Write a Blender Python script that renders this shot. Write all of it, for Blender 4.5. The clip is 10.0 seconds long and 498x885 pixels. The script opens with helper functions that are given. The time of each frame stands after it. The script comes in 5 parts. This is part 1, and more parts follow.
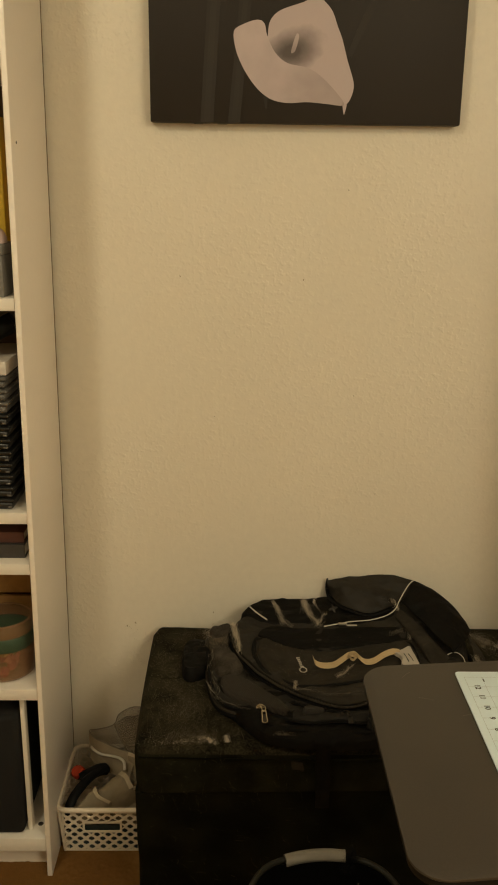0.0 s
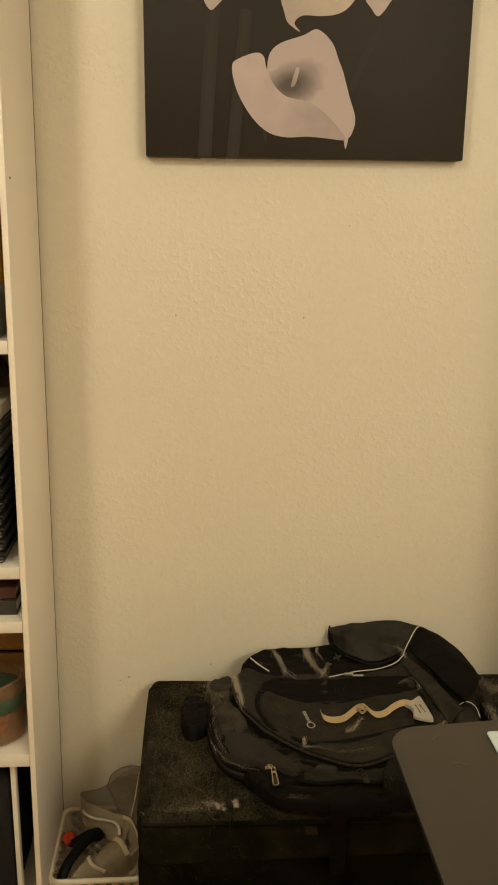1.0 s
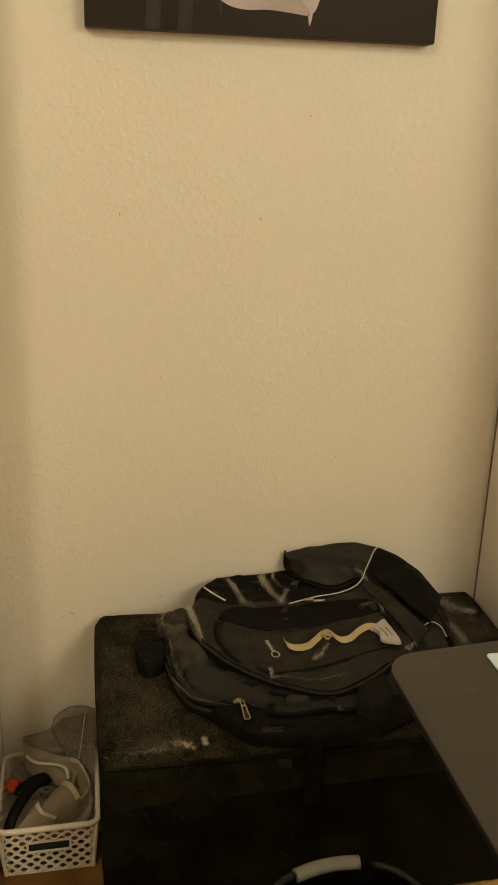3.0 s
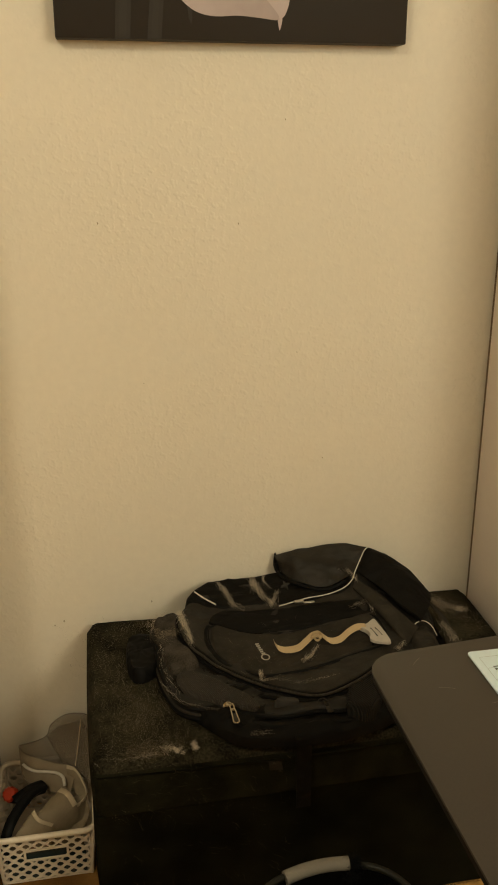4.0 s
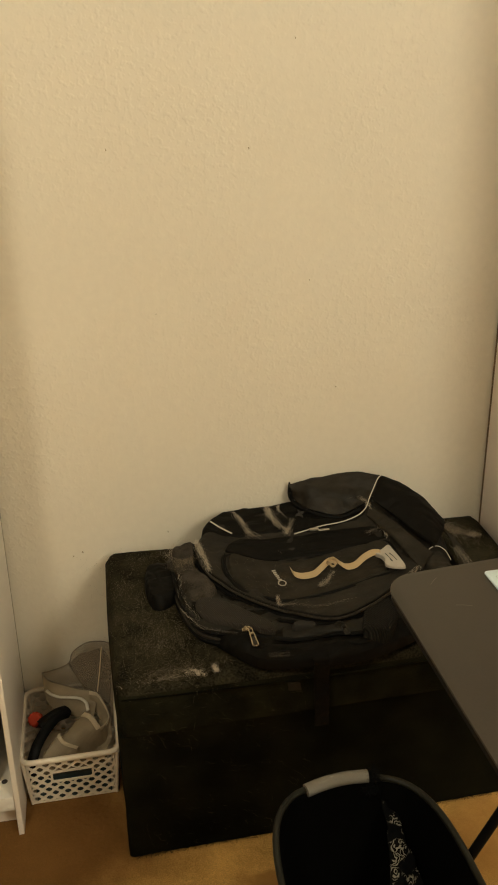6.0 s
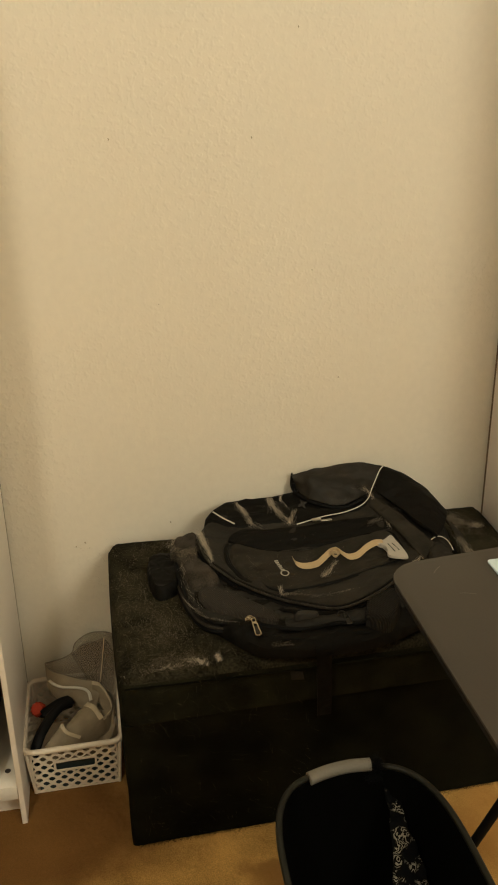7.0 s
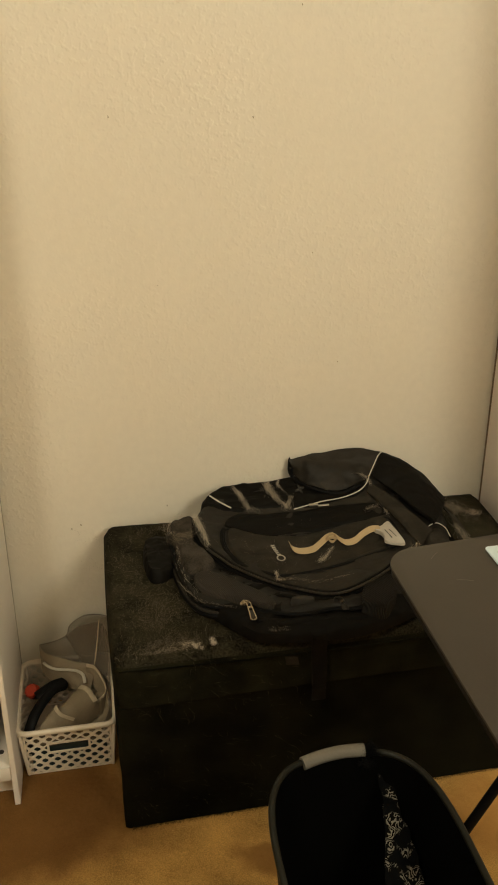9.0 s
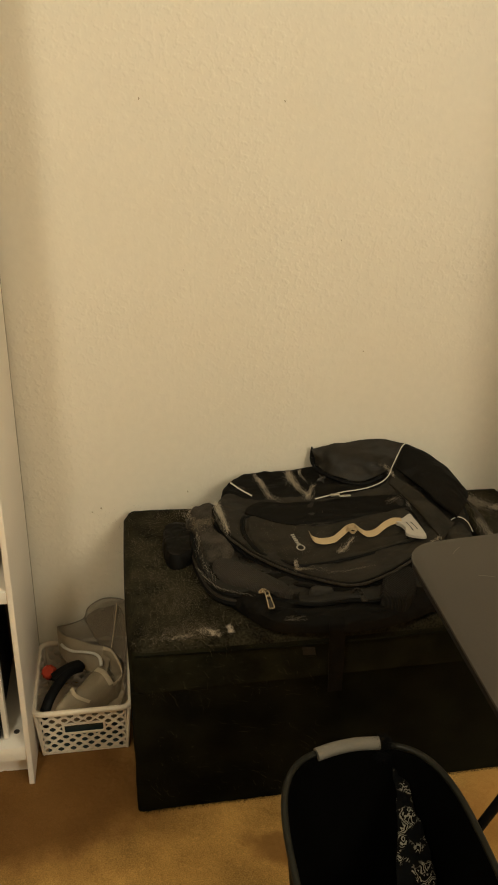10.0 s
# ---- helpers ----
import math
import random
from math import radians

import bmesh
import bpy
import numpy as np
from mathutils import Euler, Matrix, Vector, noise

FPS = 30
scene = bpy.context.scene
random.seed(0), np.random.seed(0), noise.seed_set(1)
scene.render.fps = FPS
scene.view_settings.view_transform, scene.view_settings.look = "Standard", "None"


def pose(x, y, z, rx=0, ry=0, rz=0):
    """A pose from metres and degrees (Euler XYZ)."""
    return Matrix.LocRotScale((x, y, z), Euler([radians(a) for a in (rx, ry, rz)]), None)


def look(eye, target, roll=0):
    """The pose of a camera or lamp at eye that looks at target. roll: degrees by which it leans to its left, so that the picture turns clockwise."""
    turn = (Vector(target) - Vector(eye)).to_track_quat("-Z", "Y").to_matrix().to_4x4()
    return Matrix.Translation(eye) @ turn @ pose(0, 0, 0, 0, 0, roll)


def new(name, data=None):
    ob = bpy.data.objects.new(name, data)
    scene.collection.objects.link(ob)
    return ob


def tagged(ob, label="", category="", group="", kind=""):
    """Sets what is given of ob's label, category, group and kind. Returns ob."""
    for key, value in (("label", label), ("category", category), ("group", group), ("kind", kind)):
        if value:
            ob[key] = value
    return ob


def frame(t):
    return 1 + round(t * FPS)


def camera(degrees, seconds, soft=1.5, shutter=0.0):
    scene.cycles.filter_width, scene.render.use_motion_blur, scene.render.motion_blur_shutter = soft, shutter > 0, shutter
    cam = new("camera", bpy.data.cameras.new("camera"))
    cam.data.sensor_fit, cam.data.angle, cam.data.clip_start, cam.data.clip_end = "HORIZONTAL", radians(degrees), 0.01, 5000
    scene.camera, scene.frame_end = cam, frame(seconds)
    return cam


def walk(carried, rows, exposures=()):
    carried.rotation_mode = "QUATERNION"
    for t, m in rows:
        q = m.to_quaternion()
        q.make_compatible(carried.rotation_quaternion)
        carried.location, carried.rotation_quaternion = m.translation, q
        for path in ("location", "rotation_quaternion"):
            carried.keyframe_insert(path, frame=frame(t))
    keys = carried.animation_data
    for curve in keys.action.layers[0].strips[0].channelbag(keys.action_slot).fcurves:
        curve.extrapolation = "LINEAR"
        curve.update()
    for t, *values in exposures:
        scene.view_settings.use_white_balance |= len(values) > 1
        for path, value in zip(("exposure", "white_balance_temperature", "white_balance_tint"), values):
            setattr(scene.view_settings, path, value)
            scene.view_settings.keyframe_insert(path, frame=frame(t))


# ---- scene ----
cam = camera(31.9, 10.0, soft=1.9)
PATH = [
    (0, (0.071, -1.887, 1.482), (0.099, 0.029, 0.911), 0.7),
    (0.5, (0.076, -1.87, 1.481), (0.133, 0.059, 0.958), 1.0),
    (0.7, (0.051, -1.853, 1.481), (0.121, 0.079, 0.970), 1.1),
    (1, (-0.011, -1.804, 1.489), (0.108, 0.128, 0.984), 0.6),
    (1.2, (-0.047, -1.770, 1.488), (0.172, 0.144, 0.951), 0.3),
    (1.5, (-0.1, -1.725, 1.457), (0.27, 0.164, 0.912), 1.0),
    (2, (-0.114, -1.677, 1.433), (0.322, 0.191, 0.868), 0.6),
    (2.5, (-0.13, -1.666, 1.425), (0.253, 0.185, 0.769), 1.3),
    (2.7, (-0.135, -1.661, 1.428), (0.235, 0.189, 0.763), 1.9),
    (3.8, (-0.087, -1.671, 1.424), (0.268, 0.193, 0.789), 0.4),
    (4, (-0.083, -1.674, 1.434), (0.266, 0.183, 0.778), 0.0),
    (4.5, (-0.091, -1.688, 1.426), (0.243, 0.17, 0.765), -0.3),
    (5, (-0.103, -1.689, 1.419), (0.208, 0.151, 0.699), -0.6),
    (5.5, (-0.098, -1.685, 1.415), (0.217, 0.125, 0.625), -1.1),
    (5.7, (-0.102, -1.682, 1.417), (0.219, 0.129, 0.636), -1.1),
    (6.8, (-0.101, -1.682, 1.411), (0.230, 0.122, 0.614), -1.1),
    (7, (-0.106, -1.685, 1.409), (0.217, 0.121, 0.613), -1.1),
    (7.5, (-0.103, -1.685, 1.407), (0.218, 0.123, 0.613), -1.2),
    (8, (-0.102, -1.683, 1.403), (0.244, 0.117, 0.603), -0.6),
    (8.5, (-0.104, -1.681, 1.409), (0.217, 0.113, 0.586), -0.5),
    (9, (-0.104, -1.676, 1.401), (0.221, 0.116, 0.575), -0.3),
    (9.5, (-0.118, -1.674, 1.403), (0.187, 0.125, 0.583), -0.4),
    (10, (-0.103, -1.666, 1.397), (0.17, 0.122, 0.545), 0.6),
]
walk(cam, [(t, look(eye, target, roll)) for t, eye, target, roll in PATH],
     [(0, -0.24, 6800, 10), (0.5, 0.08, 6550, 10), (1, 0.08, 6500, 10), (2.5, 0.0, 6500, 10), (5.5, 0.0, 6500, 10), (5.7, 0.14, 6300, 10), (7.2, 0.2, 6080, 10), (10, 0.22, 6120, 10)])

# ---- light ----
world = bpy.data.worlds.new("world")
world.use_nodes = True
world.node_tree.nodes["Background"].inputs[0].default_value = (1.0, 0.82, 0.6, 1)
world.node_tree.nodes["Background"].inputs[1].default_value = 0.0
scene.world = world
for watts, soft, place in ((35.5, 0.11, (-0.755, -1.80, 2.36)), (93.0, 0.5, (1.36, -2.65, 2.10))):
    lamp = bpy.data.lights.new("ceiling_lamp", "POINT")
    lamp.energy, lamp.color, lamp.shadow_soft_size = watts, (0.958, 0.866, 0.622), soft
    new("ceiling_lamp", lamp).location = place


# ---- materials ----
def mat(name, base, rough=0.7, var=0.25, scale=8.0, grain=120.0, bump=0.15, depth=0.002, metallic=0.0, sheen=0.0,
        tint=None, alpha=1.0, spec=0.5, transmission=0.0, contrast=0.4):
    """A surface with broad stains and fine grain in colour, roughness and relief."""
    m = bpy.data.materials.new(name)
    m.use_nodes = True
    n, l = m.node_tree.nodes, m.node_tree.links
    b = n["Principled BSDF"]
    co = n.new("ShaderNodeTexCoord")
    big, fine = n.new("ShaderNodeTexNoise"), n.new("ShaderNodeTexNoise")
    big.inputs["Scale"].default_value, big.inputs["Detail"].default_value = scale, 5
    fine.inputs["Scale"].default_value, fine.inputs["Detail"].default_value = grain, 4
    for t in (big, fine):
        l.new(co.outputs["Object"], t.inputs["Vector"])
    add = n.new("ShaderNodeMath")
    add.operation = "ADD"
    l.new(big.outputs["Fac"], add.inputs[0]), l.new(fine.outputs["Fac"], add.inputs[1])
    rng = n.new("ShaderNodeMapRange")
    rng.inputs[1].default_value, rng.inputs[2].default_value = 1 - contrast, 1 + contrast
    l.new(add.outputs[0], rng.inputs[0])
    mix = n.new("ShaderNodeMix")
    mix.data_type = "RGBA"
    other = tint or tuple(c * (1 - var) for c in base)
    mix.inputs[6].default_value, mix.inputs[7].default_value = (*other, 1), (*base, 1)
    l.new(rng.outputs[0], mix.inputs[0])
    l.new(mix.outputs[2], b.inputs["Base Color"])
    rr = n.new("ShaderNodeMapRange")
    rr.inputs[3].default_value, rr.inputs[4].default_value = max(rough - 0.08, 0.02), min(rough + 0.08, 1)
    l.new(fine.outputs["Fac"], rr.inputs[0]), l.new(rr.outputs[0], b.inputs["Roughness"])
    b.inputs["Metallic"].default_value = metallic
    b.inputs["Specular IOR Level"].default_value = spec
    b.inputs["Sheen Weight"].default_value = sheen
    b.inputs["Alpha"].default_value = alpha
    b.inputs["Transmission Weight"].default_value = transmission
    if bump:
        bp = n.new("ShaderNodeBump")
        bp.inputs["Strength"].default_value, bp.inputs["Distance"].default_value = bump, depth
        l.new(fine.outputs["Fac"], bp.inputs["Height"]), l.new(bp.outputs[0], b.inputs["Normal"])
    return m


def ribbed(m, scale, strength, turn=0.0):
    """Adds fine parallel ribs to a material's relief; groove shade also goes into its colour."""
    n, l = m.node_tree.nodes, m.node_tree.links
    b = n["Principled BSDF"]
    co, mp, w, bp = (n.new("ShaderNode" + k) for k in ("TexCoord", "Mapping", "TexWave", "Bump"))
    mp.inputs["Rotation"].default_value = (0, 0, radians(turn))
    w.inputs["Scale"].default_value = scale
    bp.inputs["Strength"].default_value, bp.inputs["Distance"].default_value = strength, 0.003
    l.new(co.outputs["Object"], mp.inputs[0]), l.new(mp.outputs[0], w.inputs["Vector"])
    l.new(w.outputs["Fac"], bp.inputs["Height"])
    old = b.inputs["Normal"].links
    if old:
        l.new(old[0].from_socket, bp.inputs["Normal"])
    l.new(bp.outputs[0], b.inputs["Normal"])
    # base colour darkened in the grooves between ribs
    tone, shade = n.new("ShaderNodeMapRange"), n.new("ShaderNodeVectorMath")
    tone.inputs[3].default_value, tone.inputs[4].default_value = 1 - 0.6 * min(strength, 1), 1.0
    shade.operation = "SCALE"
    l.new(w.outputs["Fac"], tone.inputs[0]), l.new(tone.outputs[0], shade.inputs["Scale"])
    l.new(b.inputs["Base Color"].links[0].from_socket, shade.inputs[0]), l.new(shade.outputs[0], b.inputs["Base Color"])
    return m


def peel(m, depth=0.0015, strength=0.42):
    """The orange-peel relief of sprayed wall texture: soft blobs of two sizes, thick in some areas and thin in others."""
    n, l = m.node_tree.nodes, m.node_tree.links
    b = n["Principled BSDF"]
    co, v, w, t, p, r, q, a, e, bp = (n.new("ShaderNode" + k) for k in ("TexCoord", "TexNoise", "TexNoise", "TexNoise", "TexNoise", "MapRange", "MapRange", "Math", "Math", "Bump"))
    for k, size, detail in ((v, 96, 1.0), (w, 190, 0.5), (t, 3.5, 2), (p, 2.6, 3)):
        k.inputs["Scale"].default_value, k.inputs["Detail"].default_value = size, detail
        l.new(co.outputs["Object"], k.inputs["Vector"])
    r.inputs[1].default_value, r.inputs[2].default_value = 0.46, 0.72
    q.inputs[1].default_value, q.inputs[2].default_value, q.inputs[3].default_value, q.inputs[4].default_value = 0.40, 0.62, 0.22, 1.0
    r.interpolation_type = q.interpolation_type = "SMOOTHSTEP"
    a.operation, e.operation = "MULTIPLY_ADD", "MULTIPLY_ADD"
    e.inputs[1].default_value = 0.2
    l.new(v.outputs["Fac"], r.inputs[0]), l.new(p.outputs["Fac"], q.inputs[0])
    l.new(w.outputs["Fac"], e.inputs[0]), l.new(t.outputs["Fac"], e.inputs[2])
    l.new(r.outputs[0], a.inputs[0]), l.new(q.outputs[0], a.inputs[1]), l.new(e.outputs[0], a.inputs[2])
    bp.inputs["Strength"].default_value, bp.inputs["Distance"].default_value = strength, depth
    l.new(a.outputs[0], bp.inputs["Height"]), l.new(bp.outputs[0], b.inputs["Normal"])
    return m


def creased(m, size=11.0, depth=0.024, strength=0.85):
    """Adds soft crumples to a cloth's relief, drawn out unevenly."""
    n, l = m.node_tree.nodes, m.node_tree.links
    b = n["Principled BSDF"]
    co, mp, t, bp = (n.new("ShaderNode" + k) for k in ("TexCoord", "Mapping", "TexNoise", "Bump"))
    mp.inputs["Rotation"].default_value, mp.inputs["Scale"].default_value = (0, 0, radians(28)), (1.0, 1.9, 1.4)
    t.inputs["Scale"].default_value, t.inputs["Detail"].default_value, t.inputs["Distortion"].default_value = size, 1.6, 0.35
    bp.inputs["Strength"].default_value, bp.inputs["Distance"].default_value = strength, depth
    l.new(co.outputs["Object"], mp.inputs[0]), l.new(mp.outputs[0], t.inputs["Vector"]), l.new(t.outputs["Fac"], bp.inputs["Height"])
    old = b.inputs["Normal"].links
    if old:
        l.new(old[0].from_socket, bp.inputs["Normal"])
    l.new(bp.outputs[0], b.inputs["Normal"])
    return m


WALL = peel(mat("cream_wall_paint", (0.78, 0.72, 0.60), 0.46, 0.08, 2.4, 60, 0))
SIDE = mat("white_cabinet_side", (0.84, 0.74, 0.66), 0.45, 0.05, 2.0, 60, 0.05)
# for the unseen walls: darker than the cream paint to cut bounce light
FAR = mat("low_bounce_unseen_wall", (0.50, 0.46, 0.40), 0.7, 0.08, 2.0, 60, 0.05)
CEIL = mat("white_ceiling_paint", (0.8, 0.78, 0.72), 0.8, 0.05)
CARPET = mat("tan_carpet", (0.74, 0.430, 0.122), 0.95, 0.58, 8.5, 420, 0.25, 0.002, spec=0.03, contrast=0.28)


def stained(m, centre, size, colour):
    """Adds one large uneven patch of stain and painted shade to a floor material."""
    n, l = m.node_tree.nodes, m.node_tree.links
    b = n["Principled BSDF"]
    co, off, wob, sub, add, size_, ln, rng_, mix = (n.new("ShaderNode" + k) for k in ("TexCoord", "VectorMath", "TexNoise", "VectorMath", "VectorMath", "VectorMath", "VectorMath", "MapRange", "Mix"))
    off.operation, sub.operation, add.operation, size_.operation, ln.operation = "SUBTRACT", "MULTIPLY_ADD", "ADD", "DIVIDE", "LENGTH"
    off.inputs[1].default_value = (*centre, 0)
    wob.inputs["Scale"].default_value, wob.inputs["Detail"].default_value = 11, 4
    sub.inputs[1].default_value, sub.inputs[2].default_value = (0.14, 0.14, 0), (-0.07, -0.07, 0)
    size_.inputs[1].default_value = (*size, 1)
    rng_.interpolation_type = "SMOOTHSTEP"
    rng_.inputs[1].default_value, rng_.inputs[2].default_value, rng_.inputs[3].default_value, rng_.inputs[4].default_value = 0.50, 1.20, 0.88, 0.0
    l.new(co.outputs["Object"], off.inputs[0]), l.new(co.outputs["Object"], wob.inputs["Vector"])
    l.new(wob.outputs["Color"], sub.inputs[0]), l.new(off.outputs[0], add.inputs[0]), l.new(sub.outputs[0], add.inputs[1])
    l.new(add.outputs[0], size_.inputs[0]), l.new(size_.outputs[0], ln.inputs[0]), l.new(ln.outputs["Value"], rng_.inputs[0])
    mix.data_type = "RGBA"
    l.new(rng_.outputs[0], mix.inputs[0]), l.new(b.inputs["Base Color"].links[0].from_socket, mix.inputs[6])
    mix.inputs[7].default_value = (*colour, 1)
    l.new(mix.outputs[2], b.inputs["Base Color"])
    return m


# before basket and bookcase: a brown stain with the corner's shade painted in
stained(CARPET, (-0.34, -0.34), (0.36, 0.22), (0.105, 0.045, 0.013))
stained(CARPET, (0.16, -0.52), (0.10, 0.035), (0.30, 0.155, 0.045))
stained(CARPET, (0.66, -0.50), (0.20, 0.13), (0.42, 0.215, 0.058))
HARDBOARD = mat("brown_hardboard", (0.20, 0.13, 0.07), 0.8, 0.3, 12, 300, 0.2)
WHITE = mat("white_laminate", (0.90, 0.825, 0.735), 0.42, 0.05, 3.0, 90, 0.06)
WHITE_EDGE = mat("white_edge_band", (0.80, 0.75, 0.67), 0.4, 0.05)
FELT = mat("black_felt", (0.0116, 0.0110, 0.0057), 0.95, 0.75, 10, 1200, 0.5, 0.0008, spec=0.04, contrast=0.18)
# the lid's sides: a slightly paler black than the body
FELT_BAND = mat("lid_band_black_felt", (0.0200, 0.0190, 0.0100), 0.95, 0.75, 14, 900, 0.5, 0.0008, spec=0.04, contrast=0.18)
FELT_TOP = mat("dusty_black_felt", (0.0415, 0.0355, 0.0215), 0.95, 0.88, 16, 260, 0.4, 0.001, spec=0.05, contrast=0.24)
BAG = creased(mat("charcoal_nylon", (0.0285, 0.0236, 0.0168), 0.62, 0.65, 22, 500, 0.3, 0.0006, spec=0.25, contrast=0.25))
BAG_DARK = creased(mat("black_nylon", (0.0050, 0.0042, 0.0030), 0.65, 0.4, 18, 900, 0.3, 0.0006, spec=0.12))
BAG_GREY = creased(mat("faded_charcoal_canvas", (0.034, 0.0282, 0.0203), 0.8, 0.5, 26, 700, 0.3, 0.0005, spec=0.15, contrast=0.25))
MESH = ribbed(mat("ribbed_mesh_cloth", (0.050, 0.043, 0.036), 0.75, 0.25, 20, 500, 0.2, 0.001, spec=0.15), 100, 0.55, 35)
RIB = ribbed(mat("ribbed_webbing", (0.020, 0.018, 0.015), 0.8, 0.25, 20, 500, 0.2, 0.001, spec=0.15), 75, 0.7, -25)
BAG_BODY = creased(mat("dark_body_nylon", (0.0145, 0.0122, 0.0086), 0.6, 0.6, 22, 500, 0.3, 0.0006, spec=0.3, contrast=0.25))
DUSTY = mat("dusty_grey_piping", (0.046, 0.039, 0.030), 0.7, 0.6, 35, 300, 0.2, spec=0.15, contrast=0.2)
PIPING = mat("black_piping", (0.0035, 0.0032, 0.003), 0.6, 0.2, spec=0.12)
CORD = mat("white_cord", (0.62, 0.58, 0.50), 0.6, 0.15, 40, 600, 0.3, 0.0005)
SILVER = mat("scuffed_zinc", (0.62, 0.58, 0.50), 0.32, 0.2, 60, 400, 0.05, metallic=0.9)
BRASS = mat("pale_brass", (0.60, 0.52, 0.38), 0.26, 0.4, 90, 400, 0.1, metallic=0.95)
RIBBON = mat("tan_grosgrain", (0.50, 0.37, 0.20), 0.7, 0.2, 30, 900, 0.3, 0.0006, sheen=0.2)
TAG = mat("silver_grey_tag", (0.50, 0.46, 0.40), 0.4, 0.2, 40, 300, 0.1)
LINT = mat("grey_brown_lint", (0.19, 0.155, 0.095), 0.7, 0.4, 30, 200, 0)
HAIR = mat("pale_pet_hair", (0.64, 0.55, 0.43), 0.6, 0.3, 30, 200, 0)
HAIR_DARK = mat("dusty_brown_pet_hair", (0.27, 0.215, 0.14), 0.6, 0.5, 30, 200, 0)
PRINT = mat("grey_logo_print", (0.44, 0.40, 0.33), 0.6, 0.1)
DESK = mat("dark_taupe_laminate", (0.056, 0.046, 0.0355), 0.46, 0.3, 7, 260, 0.08, 0.0004, spec=0.45)
DESK_EDGE = mat("black_edge_band", (0.008, 0.007, 0.006), 0.5, 0.2, spec=0.2)
BLACK_METAL = mat("black_powder_coat", (0.004, 0.0038, 0.0036), 0.5, 0.2, 20, 500, 0.1, spec=0.12)
MAT_WHITE = mat("white_mat_plastic", (0.74, 0.89, 0.96), 0.45, 0.05, 10, 200, 0.05)
INK = mat("black_ink", (0.03, 0.03, 0.03), 0.6, 0.1)
BIN = mat("black_plastic", (0.0028, 0.0026, 0.0022), 0.55, 0.2, 20, 300, 0.1, spec=0.05)
RIM = mat("dark_olive_grey_plastic", (0.0160, 0.0153, 0.0107), 0.5, 0.2, 20, 300, 0.1, spec=0.25)
GRIP = mat("light_grey_grip", (0.22, 0.20, 0.165), 0.6, 0.15, 30, 300, 0.1)
LINER = mat("black_bin_liner", (0.006, 0.0056, 0.0046), 0.42, 0.5, 30, 160, 0.4, spec=0.12)
BASKET = mat("white_moulded_plastic", (0.80, 0.70, 0.57), 0.4, 0.06, 12, 200, 0.05)
ORGANZA = mat("sheer_grey_organza", (0.27, 0.21, 0.135), 0.6, 0.3, 26, 900, 0.3, 0.0005, alpha=0.34)
ORGANZA_DENSE = ribbed(mat("folded_grey_organza", (0.33, 0.260, 0.165), 0.6, 0.3, 26, 900, 0.3, 0.0005, alpha=0.90), 90, 0.06, 50)
HEM_DARK = mat("thin_grey_hem_thread", (0.13, 0.105, 0.07), 0.6, 0.2, 30)
HEM = mat("pale_organza_hem", (0.56, 0.46, 0.32), 0.6, 0.2, 30)
RED = mat("orange_red_plastic", (0.62, 0.06, 0.02), 0.4, 0.15, 40)
TEAL = mat("dark_teal_plastic", (0.008, 0.022, 0.026), 0.4, 0.2)
BLACK_STRAP = mat("black_rubber", (0.005, 0.005, 0.005), 0.55, 0.2, spec=0.15)
CANVAS = mat("near_black_brown_print", (0.023, 0.017, 0.012), 0.55, 0.25, 5, 900, 0.25, 0.0004, spec=0.3)
STEM = mat("faint_stem_print", (0.028, 0.0215, 0.0155), 0.55, 0.3, 6, 900, 0.25, 0.0004, spec=0.3)

STEM_LIT = mat("stem_middle_print", (0.034, 0.027, 0.0195), 0.55, 0.3, 6, 900, 0.25, 0.0004, spec=0.3)


def print_mat(name, low, high, start, end):
    """A printed tone that runs from one colour to another between two points of the picture."""
    m = mat(name, high, 0.55, 0.05, 20, 900, 0.25, 0.0004)
    n, l = m.node_tree.nodes, m.node_tree.links
    co, mp, dot, ramp, mix = (n.new("ShaderNode" + k) for k in ("TexCoord", "VectorMath", "VectorMath", "MapRange", "Mix"))
    a, d = Vector(start), Vector(end) - Vector(start)
    mp.operation, dot.operation = "SUBTRACT", "DOT_PRODUCT"
    mp.inputs[1].default_value = a
    dot.inputs[1].default_value = d / d.length_squared
    ramp.interpolation_type = "SMOOTHSTEP"
    l.new(co.outputs["Object"], mp.inputs[0]), l.new(mp.outputs[0], dot.inputs[0]), l.new(dot.outputs["Value"], ramp.inputs[0])
    mix.data_type = "RGBA"
    mix.inputs[6].default_value, mix.inputs[7].default_value = (*low, 1), (*high, 1)
    l.new(ramp.outputs[0], mix.inputs[0])
    soft, grow, shade = (n.new("ShaderNode" + k) for k in ("TexNoise", "MapRange", "VectorMath"))
    soft.inputs["Scale"].default_value, soft.inputs["Detail"].default_value = 16, 3
    grow.inputs[1].default_value, grow.inputs[2].default_value, grow.inputs[3].default_value, grow.inputs[4].default_value = 0.3, 0.7, 0.88, 1.06
    shade.operation = "SCALE"
    l.new(co.outputs["Object"], soft.inputs["Vector"]), l.new(soft.outputs["Fac"], grow.inputs[0]), l.new(grow.outputs[0], shade.inputs["Scale"])
    l.new(mix.outputs[2], shade.inputs[0]), l.new(shade.outputs[0], n["Principled BSDF"].inputs["Base Color"])
    return m


